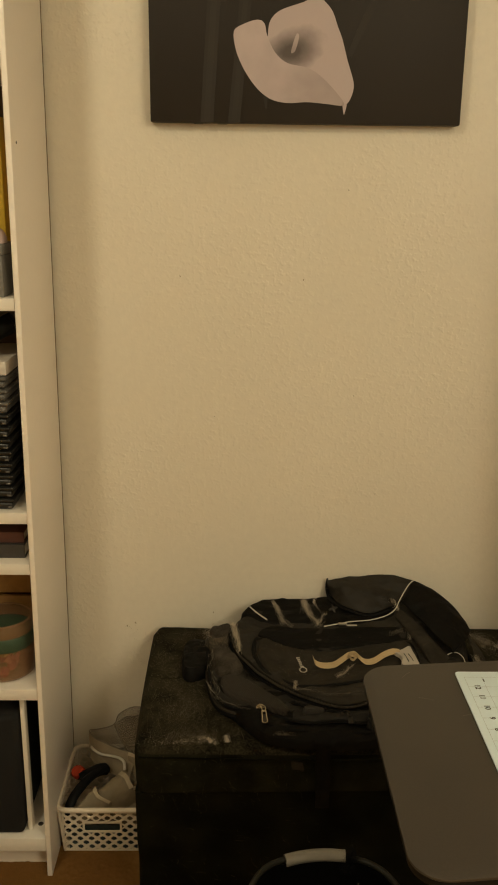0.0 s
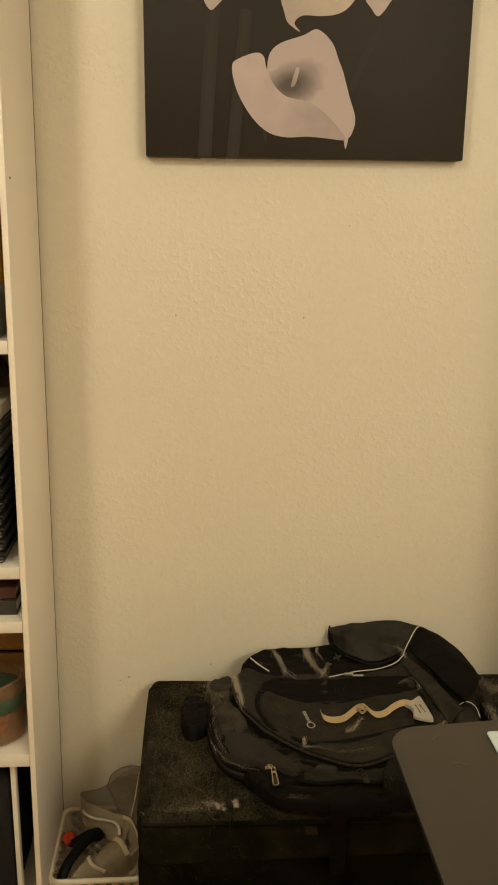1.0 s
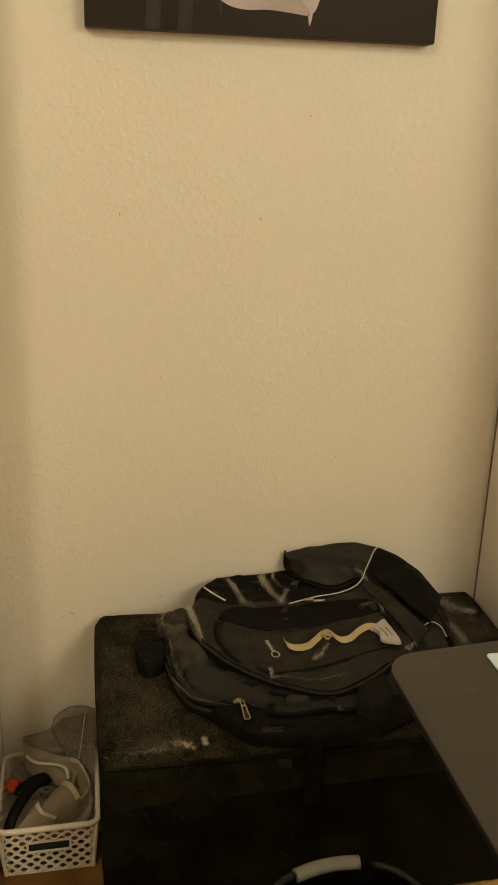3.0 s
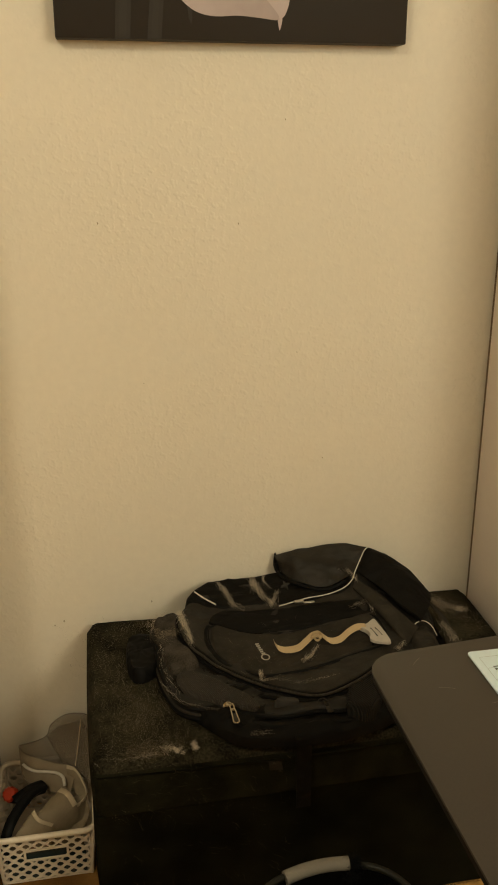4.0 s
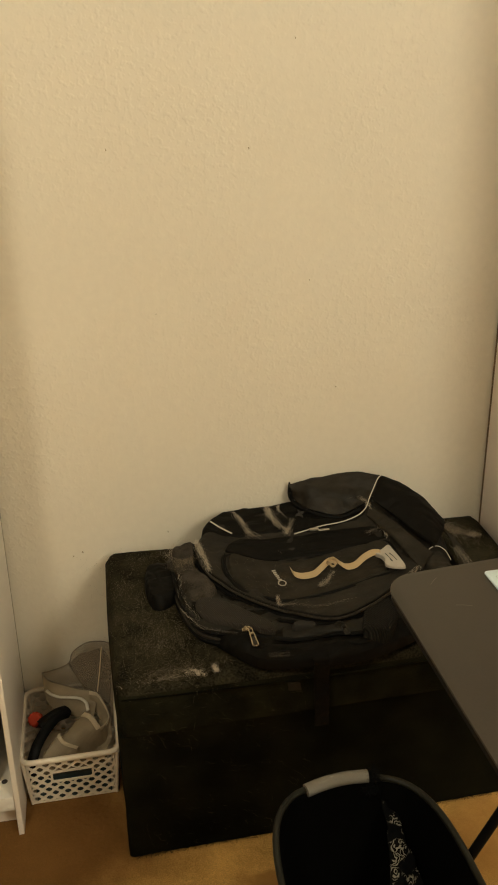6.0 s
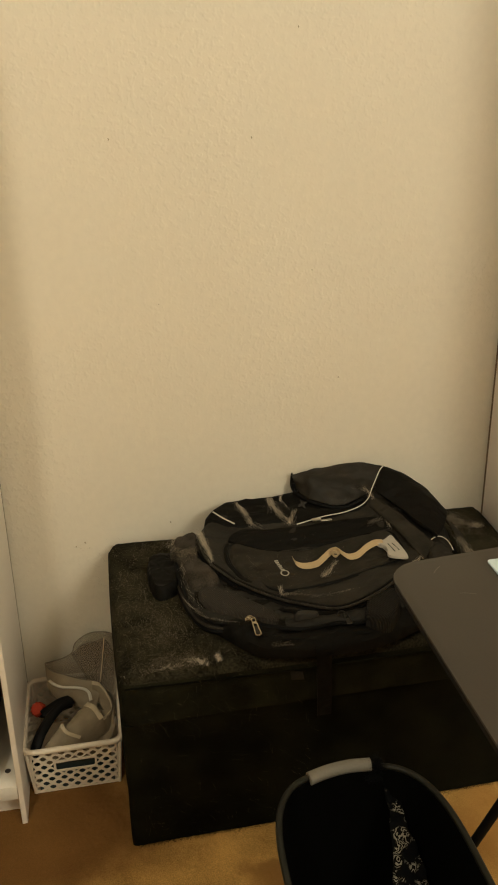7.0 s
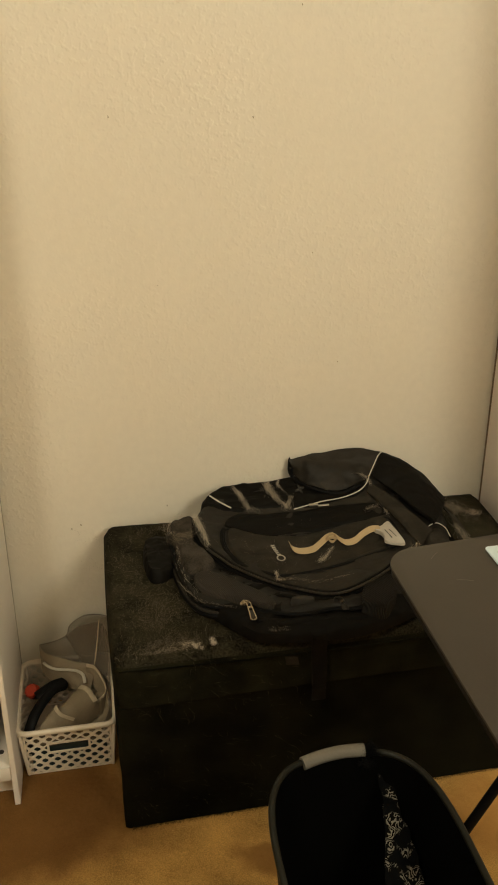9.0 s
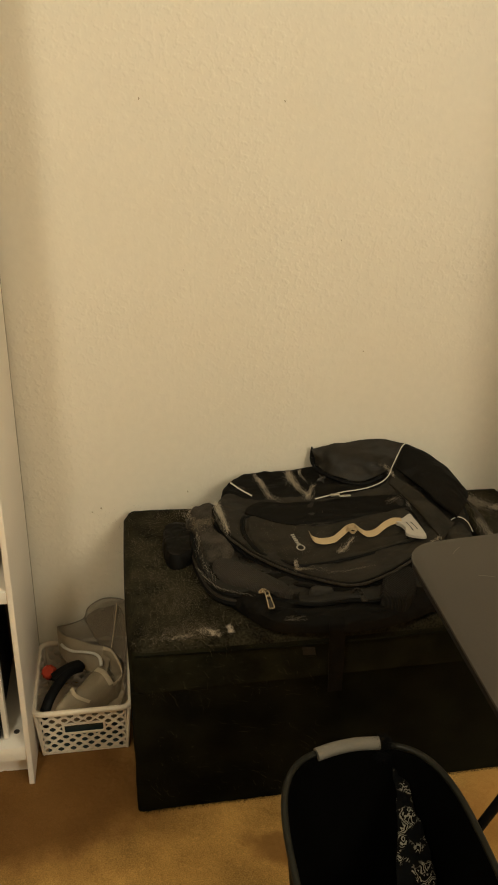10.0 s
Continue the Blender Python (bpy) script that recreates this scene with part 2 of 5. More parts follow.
def throat_mat(name, centre, size, turn):
    """A printed flower tone: dark in the throat, paling outwards in an uneven oval."""
    m = mat(name, (0.5, 0.41, 0.41), 0.55, 0.05, 20, 900, 0.25, 0.0004)
    n, l = m.node_tree.nodes, m.node_tree.links
    co, off, mp, ln, wob, add, ramp = (n.new("ShaderNode" + k) for k in ("TexCoord", "VectorMath", "Mapping", "VectorMath", "TexNoise", "Math", "ValToRGB"))
    off.operation, ln.operation, add.operation = "SUBTRACT", "LENGTH", "MULTIPLY_ADD"
    off.inputs[1].default_value = centre
    mp.vector_type = "TEXTURE"
    mp.inputs["Rotation"].default_value, mp.inputs["Scale"].default_value = (0, turn, 0), size
    wob.inputs["Scale"].default_value, wob.inputs["Detail"].default_value = 22, 3
    add.inputs[1].default_value = 0.5
    l.new(co.outputs["Object"], off.inputs[0]), l.new(off.outputs[0], mp.inputs[0]), l.new(mp.outputs[0], ln.inputs[0])
    l.new(co.outputs["Object"], wob.inputs["Vector"]), l.new(wob.outputs["Fac"], add.inputs[0]), l.new(ln.outputs["Value"], add.inputs[2])
    stops = ramp.color_ramp.elements
    stops[0].position, stops[0].color = 0.42, (0.085, 0.066, 0.060, 1)
    stops[1].position, stops[1].color = 1.0, (0.49, 0.405, 0.405, 1)
    for at_, colour in ((0.62, (0.20, 0.16, 0.157, 1)), (0.84, (0.36, 0.294, 0.292, 1))):
        stops.new(at_).color = colour
    l.new(add.outputs[0], ramp.inputs[0]), l.new(ramp.outputs[0], n["Principled BSDF"].inputs["Base Color"])
    return m


# ---- building blocks ----
def thing(name, base, label, category, group="", kind=""):
    ob = new(name)
    ob.location = base
    ob.empty_display_size = 0.05
    return tagged(ob, label, category, group, kind)


def origin(ob):
    p = Vector((0, 0, 0))
    while ob:
        p += ob.location
        ob = ob.parent
    return p


def part(name, bm, material, parent=None, label="", smooth=True):
    """Links a bmesh, given in world places, as one mesh object under a thing or a part."""
    if parent:
        bmesh.ops.translate(bm, verts=bm.verts, vec=-origin(parent))
    bmesh.ops.recalc_face_normals(bm, faces=bm.faces)
    me = bpy.data.meshes.new(name)
    bm.to_mesh(me)
    bm.free()
    me.materials.append(material)
    if smooth:
        me.polygons.foreach_set("use_smooth", [True] * len(me.polygons))
        me.set_sharp_from_angle(angle=radians(38))
    ob = new(name, me)
    ob.parent = parent
    return tagged(ob, label)


def structure(name, bm, material, label):
    return tagged(part(name, bm, material), label, "", "", "structure")


def box(x0, x1, y0, y1, z0, z1, bevel=0.0, seg=2, bm=None):
    out = bm or bmesh.new()
    b = bmesh.new()
    bmesh.ops.create_cube(b, size=1, matrix=Matrix.Translation(((x0 + x1) / 2, (y0 + y1) / 2, (z0 + z1) / 2)) @ Matrix.Diagonal((x1 - x0, y1 - y0, z1 - z0, 1)))
    if bevel:
        bmesh.ops.bevel(b, geom=b.edges[:], offset=bevel, segments=seg, profile=0.5, affect="EDGES")
    if not bm:
        out.free()
        return b
    return join(out, b)


def join(bm, other):
    index = {v: bm.verts.new(v.co) for v in other.verts}
    for f in other.faces:
        bm.faces.new([index[v] for v in f.verts])
    other.free()
    return bm


def spline(pts, n, closed=False):
    """n points on a smooth curve through pts."""
    p = [Vector(q) for q in pts]
    k = len(p)
    out = []
    spans = k if closed else k - 1
    for i in range(n):
        u = i * spans / (n if closed else n - 1)
        s = min(int(u), spans - 1)
        f = u - s
        q = [p[(s + d) % k] if closed else p[min(max(s + d, 0), k - 1)] for d in (-1, 0, 1, 2)]
        out.append(0.5 * (2 * q[1] + (q[2] - q[0]) * f + (2 * q[0] - 5 * q[1] + 4 * q[2] - q[3]) * f * f + (3 * q[1] - q[0] - 3 * q[2] + q[3]) * f ** 3))
    return out


def tube(pts, r, n=24, sides=8, closed=False, bm=None, flat=1.0, smooth_path=True):
    """A round (or, with flat, squashed) bar along a curve."""
    bm = bm or bmesh.new()
    p = spline(pts, n, closed) if smooth_path else [Vector(q) for q in pts]
    n = len(p)
    rings = []
    for i in range(n):
        d = (p[(i + 1) % n] - p[i - 1]) if closed else (p[min(i + 1, n - 1)] - p[max(i - 1, 0)])
        d.normalize()
        side = d.cross(Vector((0, 0, 1)))
        side = side.normalized() if side.length > 1e-4 else Vector((1, 0, 0))
        up = side.cross(d)
        rings.append([bm.verts.new(p[i] + r * (math.cos(a) * side + flat * math.sin(a) * up)) for a in (j * math.tau / sides for j in range(sides))])
    for i in range(n if closed else n - 1):
        a, b = rings[i], rings[(i + 1) % n]
        for j in range(sides):
            bm.faces.new((a[j], a[(j + 1) % sides], b[(j + 1) % sides], b[j]))
    if not closed:
        bm.faces.new(rings[0]), bm.faces.new(rings[-1][::-1])
    return bm


def lathe(profile, centre, sides=32, bm=None):
    """A turned body: (radius, height) pairs round a standing axis."""
    bm = bm or bmesh.new()
    c = Vector(centre)
    rings = [[bm.verts.new(c + Vector((r * math.cos(a), r * math.sin(a), z))) for a in (j * math.tau / sides for j in range(sides))] for r, z in profile]
    for a, b in zip(rings, rings[1:]):
        for j in range(sides):
            bm.faces.new((a[j], a[(j + 1) % sides], b[(j + 1) % sides], b[j]))
    bm.faces.new(rings[0][::-1]), bm.faces.new(rings[-1])
    return bm


def pillow(outline, low, top, r, n=72, rings=10, wrinkle=0.002, freq=18):
    """A soft, rounded body over a plan outline: low is its underside, top(x, y) its upper face, r the rounding at the rim."""
    bm = bmesh.new()
    edge = spline([(x, y, 0) for x, y in outline], n, True)
    c = sum(edge, Vector()) / n
    c.z = 0
    loops = [[bm.verts.new((q.x, q.y, low)) for q in edge]]
    for k in range(rings):
        s = 1 - (k / rings) ** 1.6
        loop = []
        for q in edge:
            v = c + (q - c) * s
            d = (1 - s) * (q - c).length
            e = min(d / r, 1)
            rise = math.sqrt(1 - (1 - e) ** 2) * 0.86 + 0.14
            z = low + (top(v.x, v.y) - low) * rise
            z += wrinkle * e * (noise.noise(Vector((v.x * freq, v.y * freq * 1.6, low * 40))) + 0.5 * noise.noise(Vector((v.x * freq * 2.7, v.y * freq * 2.2, 3))))
            loop.append(bm.verts.new((v.x, v.y, z)))
        loops.append(loop)
    for a, b in zip(loops, loops[1:]):
        for j in range(n):
            bm.faces.new((a[j], a[(j + 1) % n], b[(j + 1) % n], b[j]))
    tip = bm.verts.new((c.x, c.y, top(c.x, c.y)))
    for j in range(n):
        bm.faces.new((loops[-1][j], loops[-1][(j + 1) % n], tip))
    bm.faces.new(loops[0][::-1])
    return bm


def sheet(rows, thick, nu=24, nv=16, wrinkle=0.0, freq=25, seed=0.0, soft_rim=0.65):
    """A bent cloth of some thickness through a coarse net of points."""
    bm = bmesh.new()
    net = [spline(r, nu) for r in rows]
    cols = [spline([row[i] for row in net], nv) for i in range(nu)]
    front, back = [], []
    for i in range(nu):
        fr, bk = [], []
        for j in range(nv):
            p = cols[i][j]
            du = cols[min(i + 1, nu - 1)][j] - cols[max(i - 1, 0)][j]
            dv = cols[i][min(j + 1, nv - 1)] - cols[i][max(j - 1, 0)]
            nrm = du.cross(dv)
            nrm = nrm.normalized() if nrm.length > 1e-9 else Vector((0, 0, 1))
            w = wrinkle * (noise.noise(p * freq + Vector((seed, 0, 0))) + 0.5 * noise.noise(p * freq * 2.3 + Vector((0, seed, 0))))
            taper = 1 - soft_rim + soft_rim * min(1, 5 * min(i, nu - 1 - i) / nu, 5 * min(j, nv - 1 - j) / nv)
            fr.append(bm.verts.new(p + nrm * (w + thick * taper / 2)))
            bk.append(bm.verts.new(p + nrm * (w - thick * taper / 2)))
        front.append(fr), back.append(bk)
    for i in range(nu - 1):
        for j in range(nv - 1):
            bm.faces.new((front[i][j], front[i + 1][j], front[i + 1][j + 1], front[i][j + 1]))
            bm.faces.new((back[i][j], back[i][j + 1], back[i + 1][j + 1], back[i + 1][j]))
    rim = [(i, 0) for i in range(nu)] + [(nu - 1, j) for j in range(1, nv)] + [(i, nv - 1) for i in range(nu - 2, -1, -1)] + [(0, j) for j in range(nv - 2, 0, -1)]
    for a, b in zip(rim, rim[1:] + rim[:1]):
        bm.faces.new((front[a[0]][a[1]], back[a[0]][a[1]], back[b[0]][b[1]], front[b[0]][b[1]]))
    return bm


def strands(spots, width=0.0004, rng=None, wild=0.3):
    """Loose hairs as thin bent blades. spots: (x, y, half length, half width of the streak, turn, count, hair length, lift, rest(x, y))."""
    verts, faces = [], []
    for x, y, along, across, turn, count, length, lift, rest in spots:
        c, s = math.cos(radians(turn)), math.sin(radians(turn))
        for _ in range(count):
            p, q = rng.gauss(0, along * 0.6), rng.gauss(0, across * 0.8)
            ln = length * rng.uniform(0.5, 1.3)
            a = radians(turn) + rng.gauss(0, wild)
            bend = rng.gauss(0, 0.12 + wild * 0.6)
            px, py = x + p * c - q * s - ln / 2 * math.cos(a), y + p * s + q * c - ln / 2 * math.sin(a)
            h = abs(rng.gauss(0, lift)) + 0.0006
            k = len(verts)
            for _ in range(5):
                z = rest(px, py) + h
                verts.append((px - width / 2 * math.sin(a), py + width / 2 * math.cos(a), z))
                verts.append((px + width / 2 * math.sin(a), py - width / 2 * math.cos(a), z + width * 0.5))
                px, py = px + ln / 4 * math.cos(a), py + ln / 4 * math.sin(a)
                a += bend / 2
                h = max(0.0006, h + rng.gauss(0, lift * 0.3))
            faces += [(k + 2 * s_, k + 2 * s_ + 1, k + 2 * s_ + 3, k + 2 * s_ + 2) for s_ in range(4)]
    return verts, faces


def from_lists(name, verts, faces, material, label, category, kind="stuff"):
    me = bpy.data.meshes.new(name)
    me.from_pydata(verts, [], faces)
    me.materials.append(material)
    return tagged(new(name, me), label, category, "", kind)


def plate(pts, y, thick, material, name, parent, label="", n=48, smooth_path=True):
    """A flat printed shape on a standing picture: its outline in x and z."""
    bm = bmesh.new()
    edge = spline([(x, y, z) for x, z in pts], n, True) if smooth_path else [Vector((x, y, z)) for x, z in pts]
    fr = [bm.verts.new((q.x, y - thick, q.z)) for q in edge]
    bk = [bm.verts.new(q) for q in edge]
    bm.faces.new(fr)
    for i in range(len(edge)):
        j = (i + 1) % len(edge)
        bm.faces.new((fr[i], bk[i], bk[j], fr[j]))
    return part(name, bm, material, parent, label, smooth=False)


# ---- the room ----
structure("floor", box(-3.2, 2.6, -5.2, 0.12, -0.1, 0.0), CARPET, "tan brown short-pile carpet floor, matted, with stains and painted shade")
structure("wall_north", box(-3.2, 2.6, 0.0, 0.12, 0, 2.45), WALL, "cream painted wall with orange-peel texture and specks")
# east, west and south walls are unseen, added to close the room
structure("wall_east", box(2.6, 2.72, -5.2, 0.12, 0, 2.45), FAR, "plain unseen wall, darkened to cut bounce light")
structure("wall_west", box(-3.32, -3.2, -5.2, 0.12, 0, 2.45), FAR, "plain unseen wall, darkened to cut bounce light")
structure("wall_south", box(-3.2, 2.6, -5.32, -5.2, 0, 2.45), FAR, "plain unseen wall, darkened to cut bounce light")
structure("ceiling", box(-3.32, 2.72, -5.32, 0.12, 2.45, 2.55), CEIL, "plain white ceiling")


def tall_cabinet():
    t = thing("tall_cabinet", (1.0, -0.16, 0), "tall smooth white cabinet standing in the corner", "cabinet")
    part("side_panel", box(0.742, 0.758, -0.32, -0.013, 0, 2.1, 0.0012), SIDE, t)
    part("side_panel", box(1.242, 1.258, -0.32, -0.013, 0, 2.1, 0.0012), SIDE, t)
    part("back_panel", box(0.7425, 1.2575, -0.0128, -0.005, 0.004, 2.096), HARDBOARD, t, "brown hardboard back")
    part("top_panel", box(0.7585, 1.2415, -0.318, -0.0132, 2.08, 2.1, 0.0012), SIDE, t)
    for x0, x1 in ((0.7595, 0.9985), (1.0005, 1.2405)):
        part("door", box(x0, x1, -0.338, -0.321, 0.06, 2.078, 0.002), SIDE, t)
    part("plinth", box(0.7585, 1.2415, -0.30, -0.29, 0, 0.059), SIDE, t)


tall_cabinet()

SPECK = mat("grey_scuff", (0.40, 0.33, 0.23), 0.8, 0.3)


def wall_speck(x, z, r):
    bm = bmesh.new()
    ring = [bm.verts.new((x + r * (0.7 + 0.4 * math.sin(3 * a + x * 90)) * math.cos(a), -0.0016, z + r * 1.5 * (0.7 + 0.4 * math.cos(2 * a + z * 70)) * math.sin(a))) for a in (i * math.tau / 10 for i in range(10))]
    base = [bm.verts.new((v.co.x, 0.0, v.co.z)) for v in ring]
    bm.faces.new(ring)
    for i in range(10):
        bm.faces.new((ring[i], base[i], base[(i + 1) % 10], ring[(i + 1) % 10]))
    ob = part("wall_speck", bm, SPECK)
    tagged(ob, "tiny dark scuff mark on the cream wall", "scuff mark", "specks on the wall", "structure")


for x, z, r in ((-0.169, 0.466, 0.0022), (-0.189, 0.458, 0.0016), (0.211, 1.284, 0.0016), (-0.053, 1.289, 0.0018), (0.390, 0.799, 0.0013),
                (0.018, 0.494, 0.0014), (0.30, 1.47, 0.0012), (0.02, 0.98, 0.001), (0.33, 1.03, 0.001)):
    wall_speck(x, z, r)


# ---- bookcase ----
def racked(bm):
    """Leans a part of the bookcase, which stands a little out of square."""
    for v in bm.verts:
        v.co.x += 0.0067 * (v.co.z - 0.7)
    return bm


def bookcase():
    t = thing("bookcase", (-0.73, -0.15, 0), "tall white laminate bookcase with crowded open shelves", "bookcase")
    part("side_panel", racked(box(-0.3365, -0.3255, -0.304, -0.018, 0, 2.02, 0.0018, 3)), WHITE, t)
    part("side_panel", racked(box(-1.13, -1.115, -0.304, -0.018, 0, 2.02, 0.0015)), WHITE, t)
    part("back_panel", racked(box(-1.129, -0.3262, -0.0178, -0.008, 0.004, 2.016)), HARDBOARD, t, "brown hardboard back")
    part("top_panel", racked(box(-1.1145, -0.3370, -0.3, -0.0182, 1.998, 2.02, 0.0015)), WHITE, t)
    part("plinth", racked(box(-1.1145, -0.3370, -0.262, -0.25, 0.0, 0.065)), WHITE, t)
    for z0, z1 in ((0.066, 0.10), (0.446, 0.472), (0.731, 0.754), (0.839, 0.862), (1.254, 1.277), (1.66, 1.683)):
        part("shelf", racked(box(-1.1145, -0.3370, -0.301, -0.0182, z0, z1, 0.0015)), WHITE_EDGE, t)
    cap = mat("grey_peg_cap", (0.06, 0.05, 0.045), 0.5)
    for x in (-0.361,):
        part("screw_cap", lathe([(0.006, 0), (0.006, 0.001), (0.004, 0.0015)], (x, -0.255, 0.100), 16), cap, t, "dark screw cap on the bottom shelf")
    part("screw_cap", tube([(-0.3202, -0.27, 1.545), (-0.3188, -0.27, 1.545)], 0.0025, 2, 12), cap, t)


bookcase()


def board_post():
    ob = part("upright_batten", box(-0.384, -0.3745, -0.275, -0.255, 0.1005, 0.4455, 0.001), WHITE_EDGE)
    tagged(ob, "thin white upright batten standing on the bottom shelf", "batten")


board_post()
DARK_CLOTH = mat("black_box_cloth", (0.006, 0.006, 0.006), 0.9, 0.3, 20, 500, 0.4)


def storage_cube():
    t = thing("storage_cube", (-0.55, -0.15, 0.1005), "black cloth storage cube on the bottom shelf", "storage cube")
    part("body", box(-0.70, -0.389, -0.29, -0.03, 0.1005, 0.40, 0.012, 3), DARK_CLOTH, t)
    part("handle", tube([(-0.56, -0.292, 0.33), (-0.54, -0.302, 0.31), (-0.51, -0.302, 0.31), (-0.49, -0.292, 0.33)], 0.006, 14, 8, flat=0.5), DARK_CLOTH, t)


storage_cube()
GLASS = mat("amber_jar_plastic", (0.36, 0.20, 0.10), 0.12, 0.1, 10, 200, 0, alpha=0.38)
GREEN = mat("dull_green_plastic", (0.045, 0.085, 0.05), 0.5, 0.2, 30)
PINK = mat("pink_block_paint", (0.62, 0.12, 0.15), 0.5, 0.15, 30)
YELLOW = mat("yellow_block_paint", (0.60, 0.40, 0.06), 0.5, 0.15, 30)
PINE = mat("orange_pine", (0.50, 0.28, 0.09), 0.5, 0.35, 4, 60, 0.15)
ribbed(PINE, 6, 0.15, 90)


def jar():
    c = (-0.418, -0.225, 0.4725)
    t = thing("jar", c, "amber tinted plastic jar with green band holding coloured blocks", "jar")
    part("body", lathe([(0.050, 0), (0.058, 0.006), (0.060, 0.02), (0.060, 0.115), (0.055, 0.128), (0.053, 0.128), (0.057, 0.114), (0.057, 0.02), (0.05, 0.004)], c, 40), GLASS, t)
    part("band", lathe([(0.0607, 0.072), (0.0617, 0.074), (0.0617, 0.100), (0.0607, 0.102)], c, 40), GREEN, t, "dull green band round the jar")
    part("rim", tube([(c[0] + 0.056 * math.cos(a), c[1] + 0.056 * math.sin(a), c[2] + 0.129) for a in (i * math.tau / 12 for i in range(12))], 0.003, 40, 8, True), GLASS, t)
    for i in range(24):
        a, r = i * 2.4, 0.012 + 0.030 * ((i * 7) % 5) / 5
        m = Matrix.Translation((c[0] + r * math.cos(a), c[1] + r * math.sin(a), c[2] + 0.016 + 0.017 * (i // 6))) @ Euler((0.4 * i, 0.3 * i, a)).to_matrix().to_4x4()
        b = box(-0.009, 0.009, -0.007, 0.007, -0.007, 0.007, 0.001, 1)
        bmesh.ops.transform(b, matrix=m, verts=b.verts)
        part("block", b, (PINK if i < 11 else (YELLOW, GREEN, PINK)[i % 3]), t)


jar()


def crate():
    t = thing("wooden_crate", (-0.5, -0.1, 0.4725), "orange pine crate standing at the back of the shelf", "crate")
    part("front_board", box(-0.66, -0.352, -0.155, -0.143, 0.62, 0.695, 0.002), PINE, t)
    part("front_board", box(-0.66, -0.352, -0.155, -0.143, 0.535, 0.612, 0.002), PINE, t)
    part("front_board", box(-0.66, -0.352, -0.155, -0.143, 0.473, 0.528, 0.002), PINE, t)
    part("side_board", box(-0.364, -0.352, -0.1425, -0.03, 0.473, 0.695, 0.002), PINE, t)
    part("side_board", box(-0.66, -0.648, -0.1425, -0.03, 0.473, 0.695, 0.002), PINE, t)
    part("bottom_board", box(-0.6475, -0.3645, -0.1425, -0.03, 0.474, 0.484, 0.002), PINE, t)


crate()
PAPER = mat("off_white_paper", (0.62, 0.57, 0.50), 0.7, 0.12, 20)
MAROON = mat("dark_red_brown_cloth", (0.10, 0.035, 0.022), 0.7, 0.3, 20)
GREYBOX = mat("mid_grey_card", (0.20, 0.19, 0.17), 0.6, 0.2, 15)
ORANGE = mat("orange_book_cover", (0.62, 0.24, 0.025), 0.45, 0.4, 25, 120)
YELLOWB = mat("yellow_book_cover", (0.70, 0.45, 0.03), 0.45, 0.3, 25, 120)
DARKB = mat("dark_book_cover", (0.05, 0.045, 0.04), 0.5, 0.3, 25)


def book(x0, x1, y0, y1, z0, z1, cover, label, flat=False):
    t = thing("book", ((x0 + x1) / 2, (y0 + y1) / 2, z0), label, "book", "books on the bookcase")
    e = 0.002
    if flat:
        part("cover", box(x0, x1, y0, y1, z0, z0 + e), cover, t)
        part("cover", box(x0, x1, y0, y1, z1 - e, z1), cover, t)
        part("spine", box(x0, x1, y0 - e, y0, z0, z1, 0.0008, 1), cover, t)
        part("pages", box(x0 + 0.003, x1 - 0.003, y0 + 0.001, y1 - 0.004, z0 + e, z1 - e), PAPER, t)
    else:
        part("cover", box(x0, x0 + e, y0, y1, z0, z1), cover, t)
        part("cover", box(x1 - e, x1, y0, y1, z0, z1), cover, t)
        part("spine", box(x0, x1, y0 - e, y0, z0, z1, 0.0008, 1), cover, t)
        part("pages", box(x0 + e, x1 - e, y0 + 0.001, y1 - 0.004, z0 + 0.003, z1 - 0.003), PAPER, t)


book(-0.392, -0.364, -0.205, -0.03, 1.2775, 1.592, YELLOWB, "yellow-spined book standing upright on the shelf")
book(-0.363, -0.342, -0.16, -0.03, 1.2775, 1.560, ORANGE, "orange-spined book standing upright on the shelf")
book(-0.43, -0.394, -0.20, -0.03, 1.2775, 1.575, DARKB, "dark-spined book standing upright on the shelf")
book(-0.52, -0.352, -0.27, -0.05, 0.7545, 0.783, DARKB, "black book lying flat on the shelf", True)
book(-0.50, -0.354, -0.26, -0.06, 0.7835, 0.806, MAROON, "dark red-brown book lying on a black book", True)


def grey_box():
    t = thing("card_box", (-0.44, -0.25, 1.2775), "grey card box on the shelf before books", "box")
    part("body", box(-0.52, -0.353, -0.292, -0.21, 1.2775, 1.352, 0.002), GREYBOX, t)
    part("lid", box(-0.522, -0.351, -0.294, -0.208, 1.3525, 1.372, 0.002), GREYBOX, t)


grey_box()
tagged(part("crumpled_paper", pillow([(-0.355, -0.285), (-0.352, -0.25), (-0.365, -0.22), (-0.40, -0.215), (-0.42, -0.25), (-0.40, -0.285)], 1.3725, lambda x, y: 1.398, 0.02, 40, 8, 0.012, 60),
            mat("pinkish_paper", (0.60, 0.46, 0.42), 0.7, 0.2, 30)), "crumpled pinkish white paper on a grey box", "paper")
TRAY = mat("glossy_black_tray_plastic", (0.018, 0.017, 0.015), 0.35, 0.3, 30)
TRAY_GREY = mat("grey_tray_plastic", (0.13, 0.12, 0.105), 0.45, 0.3, 30)


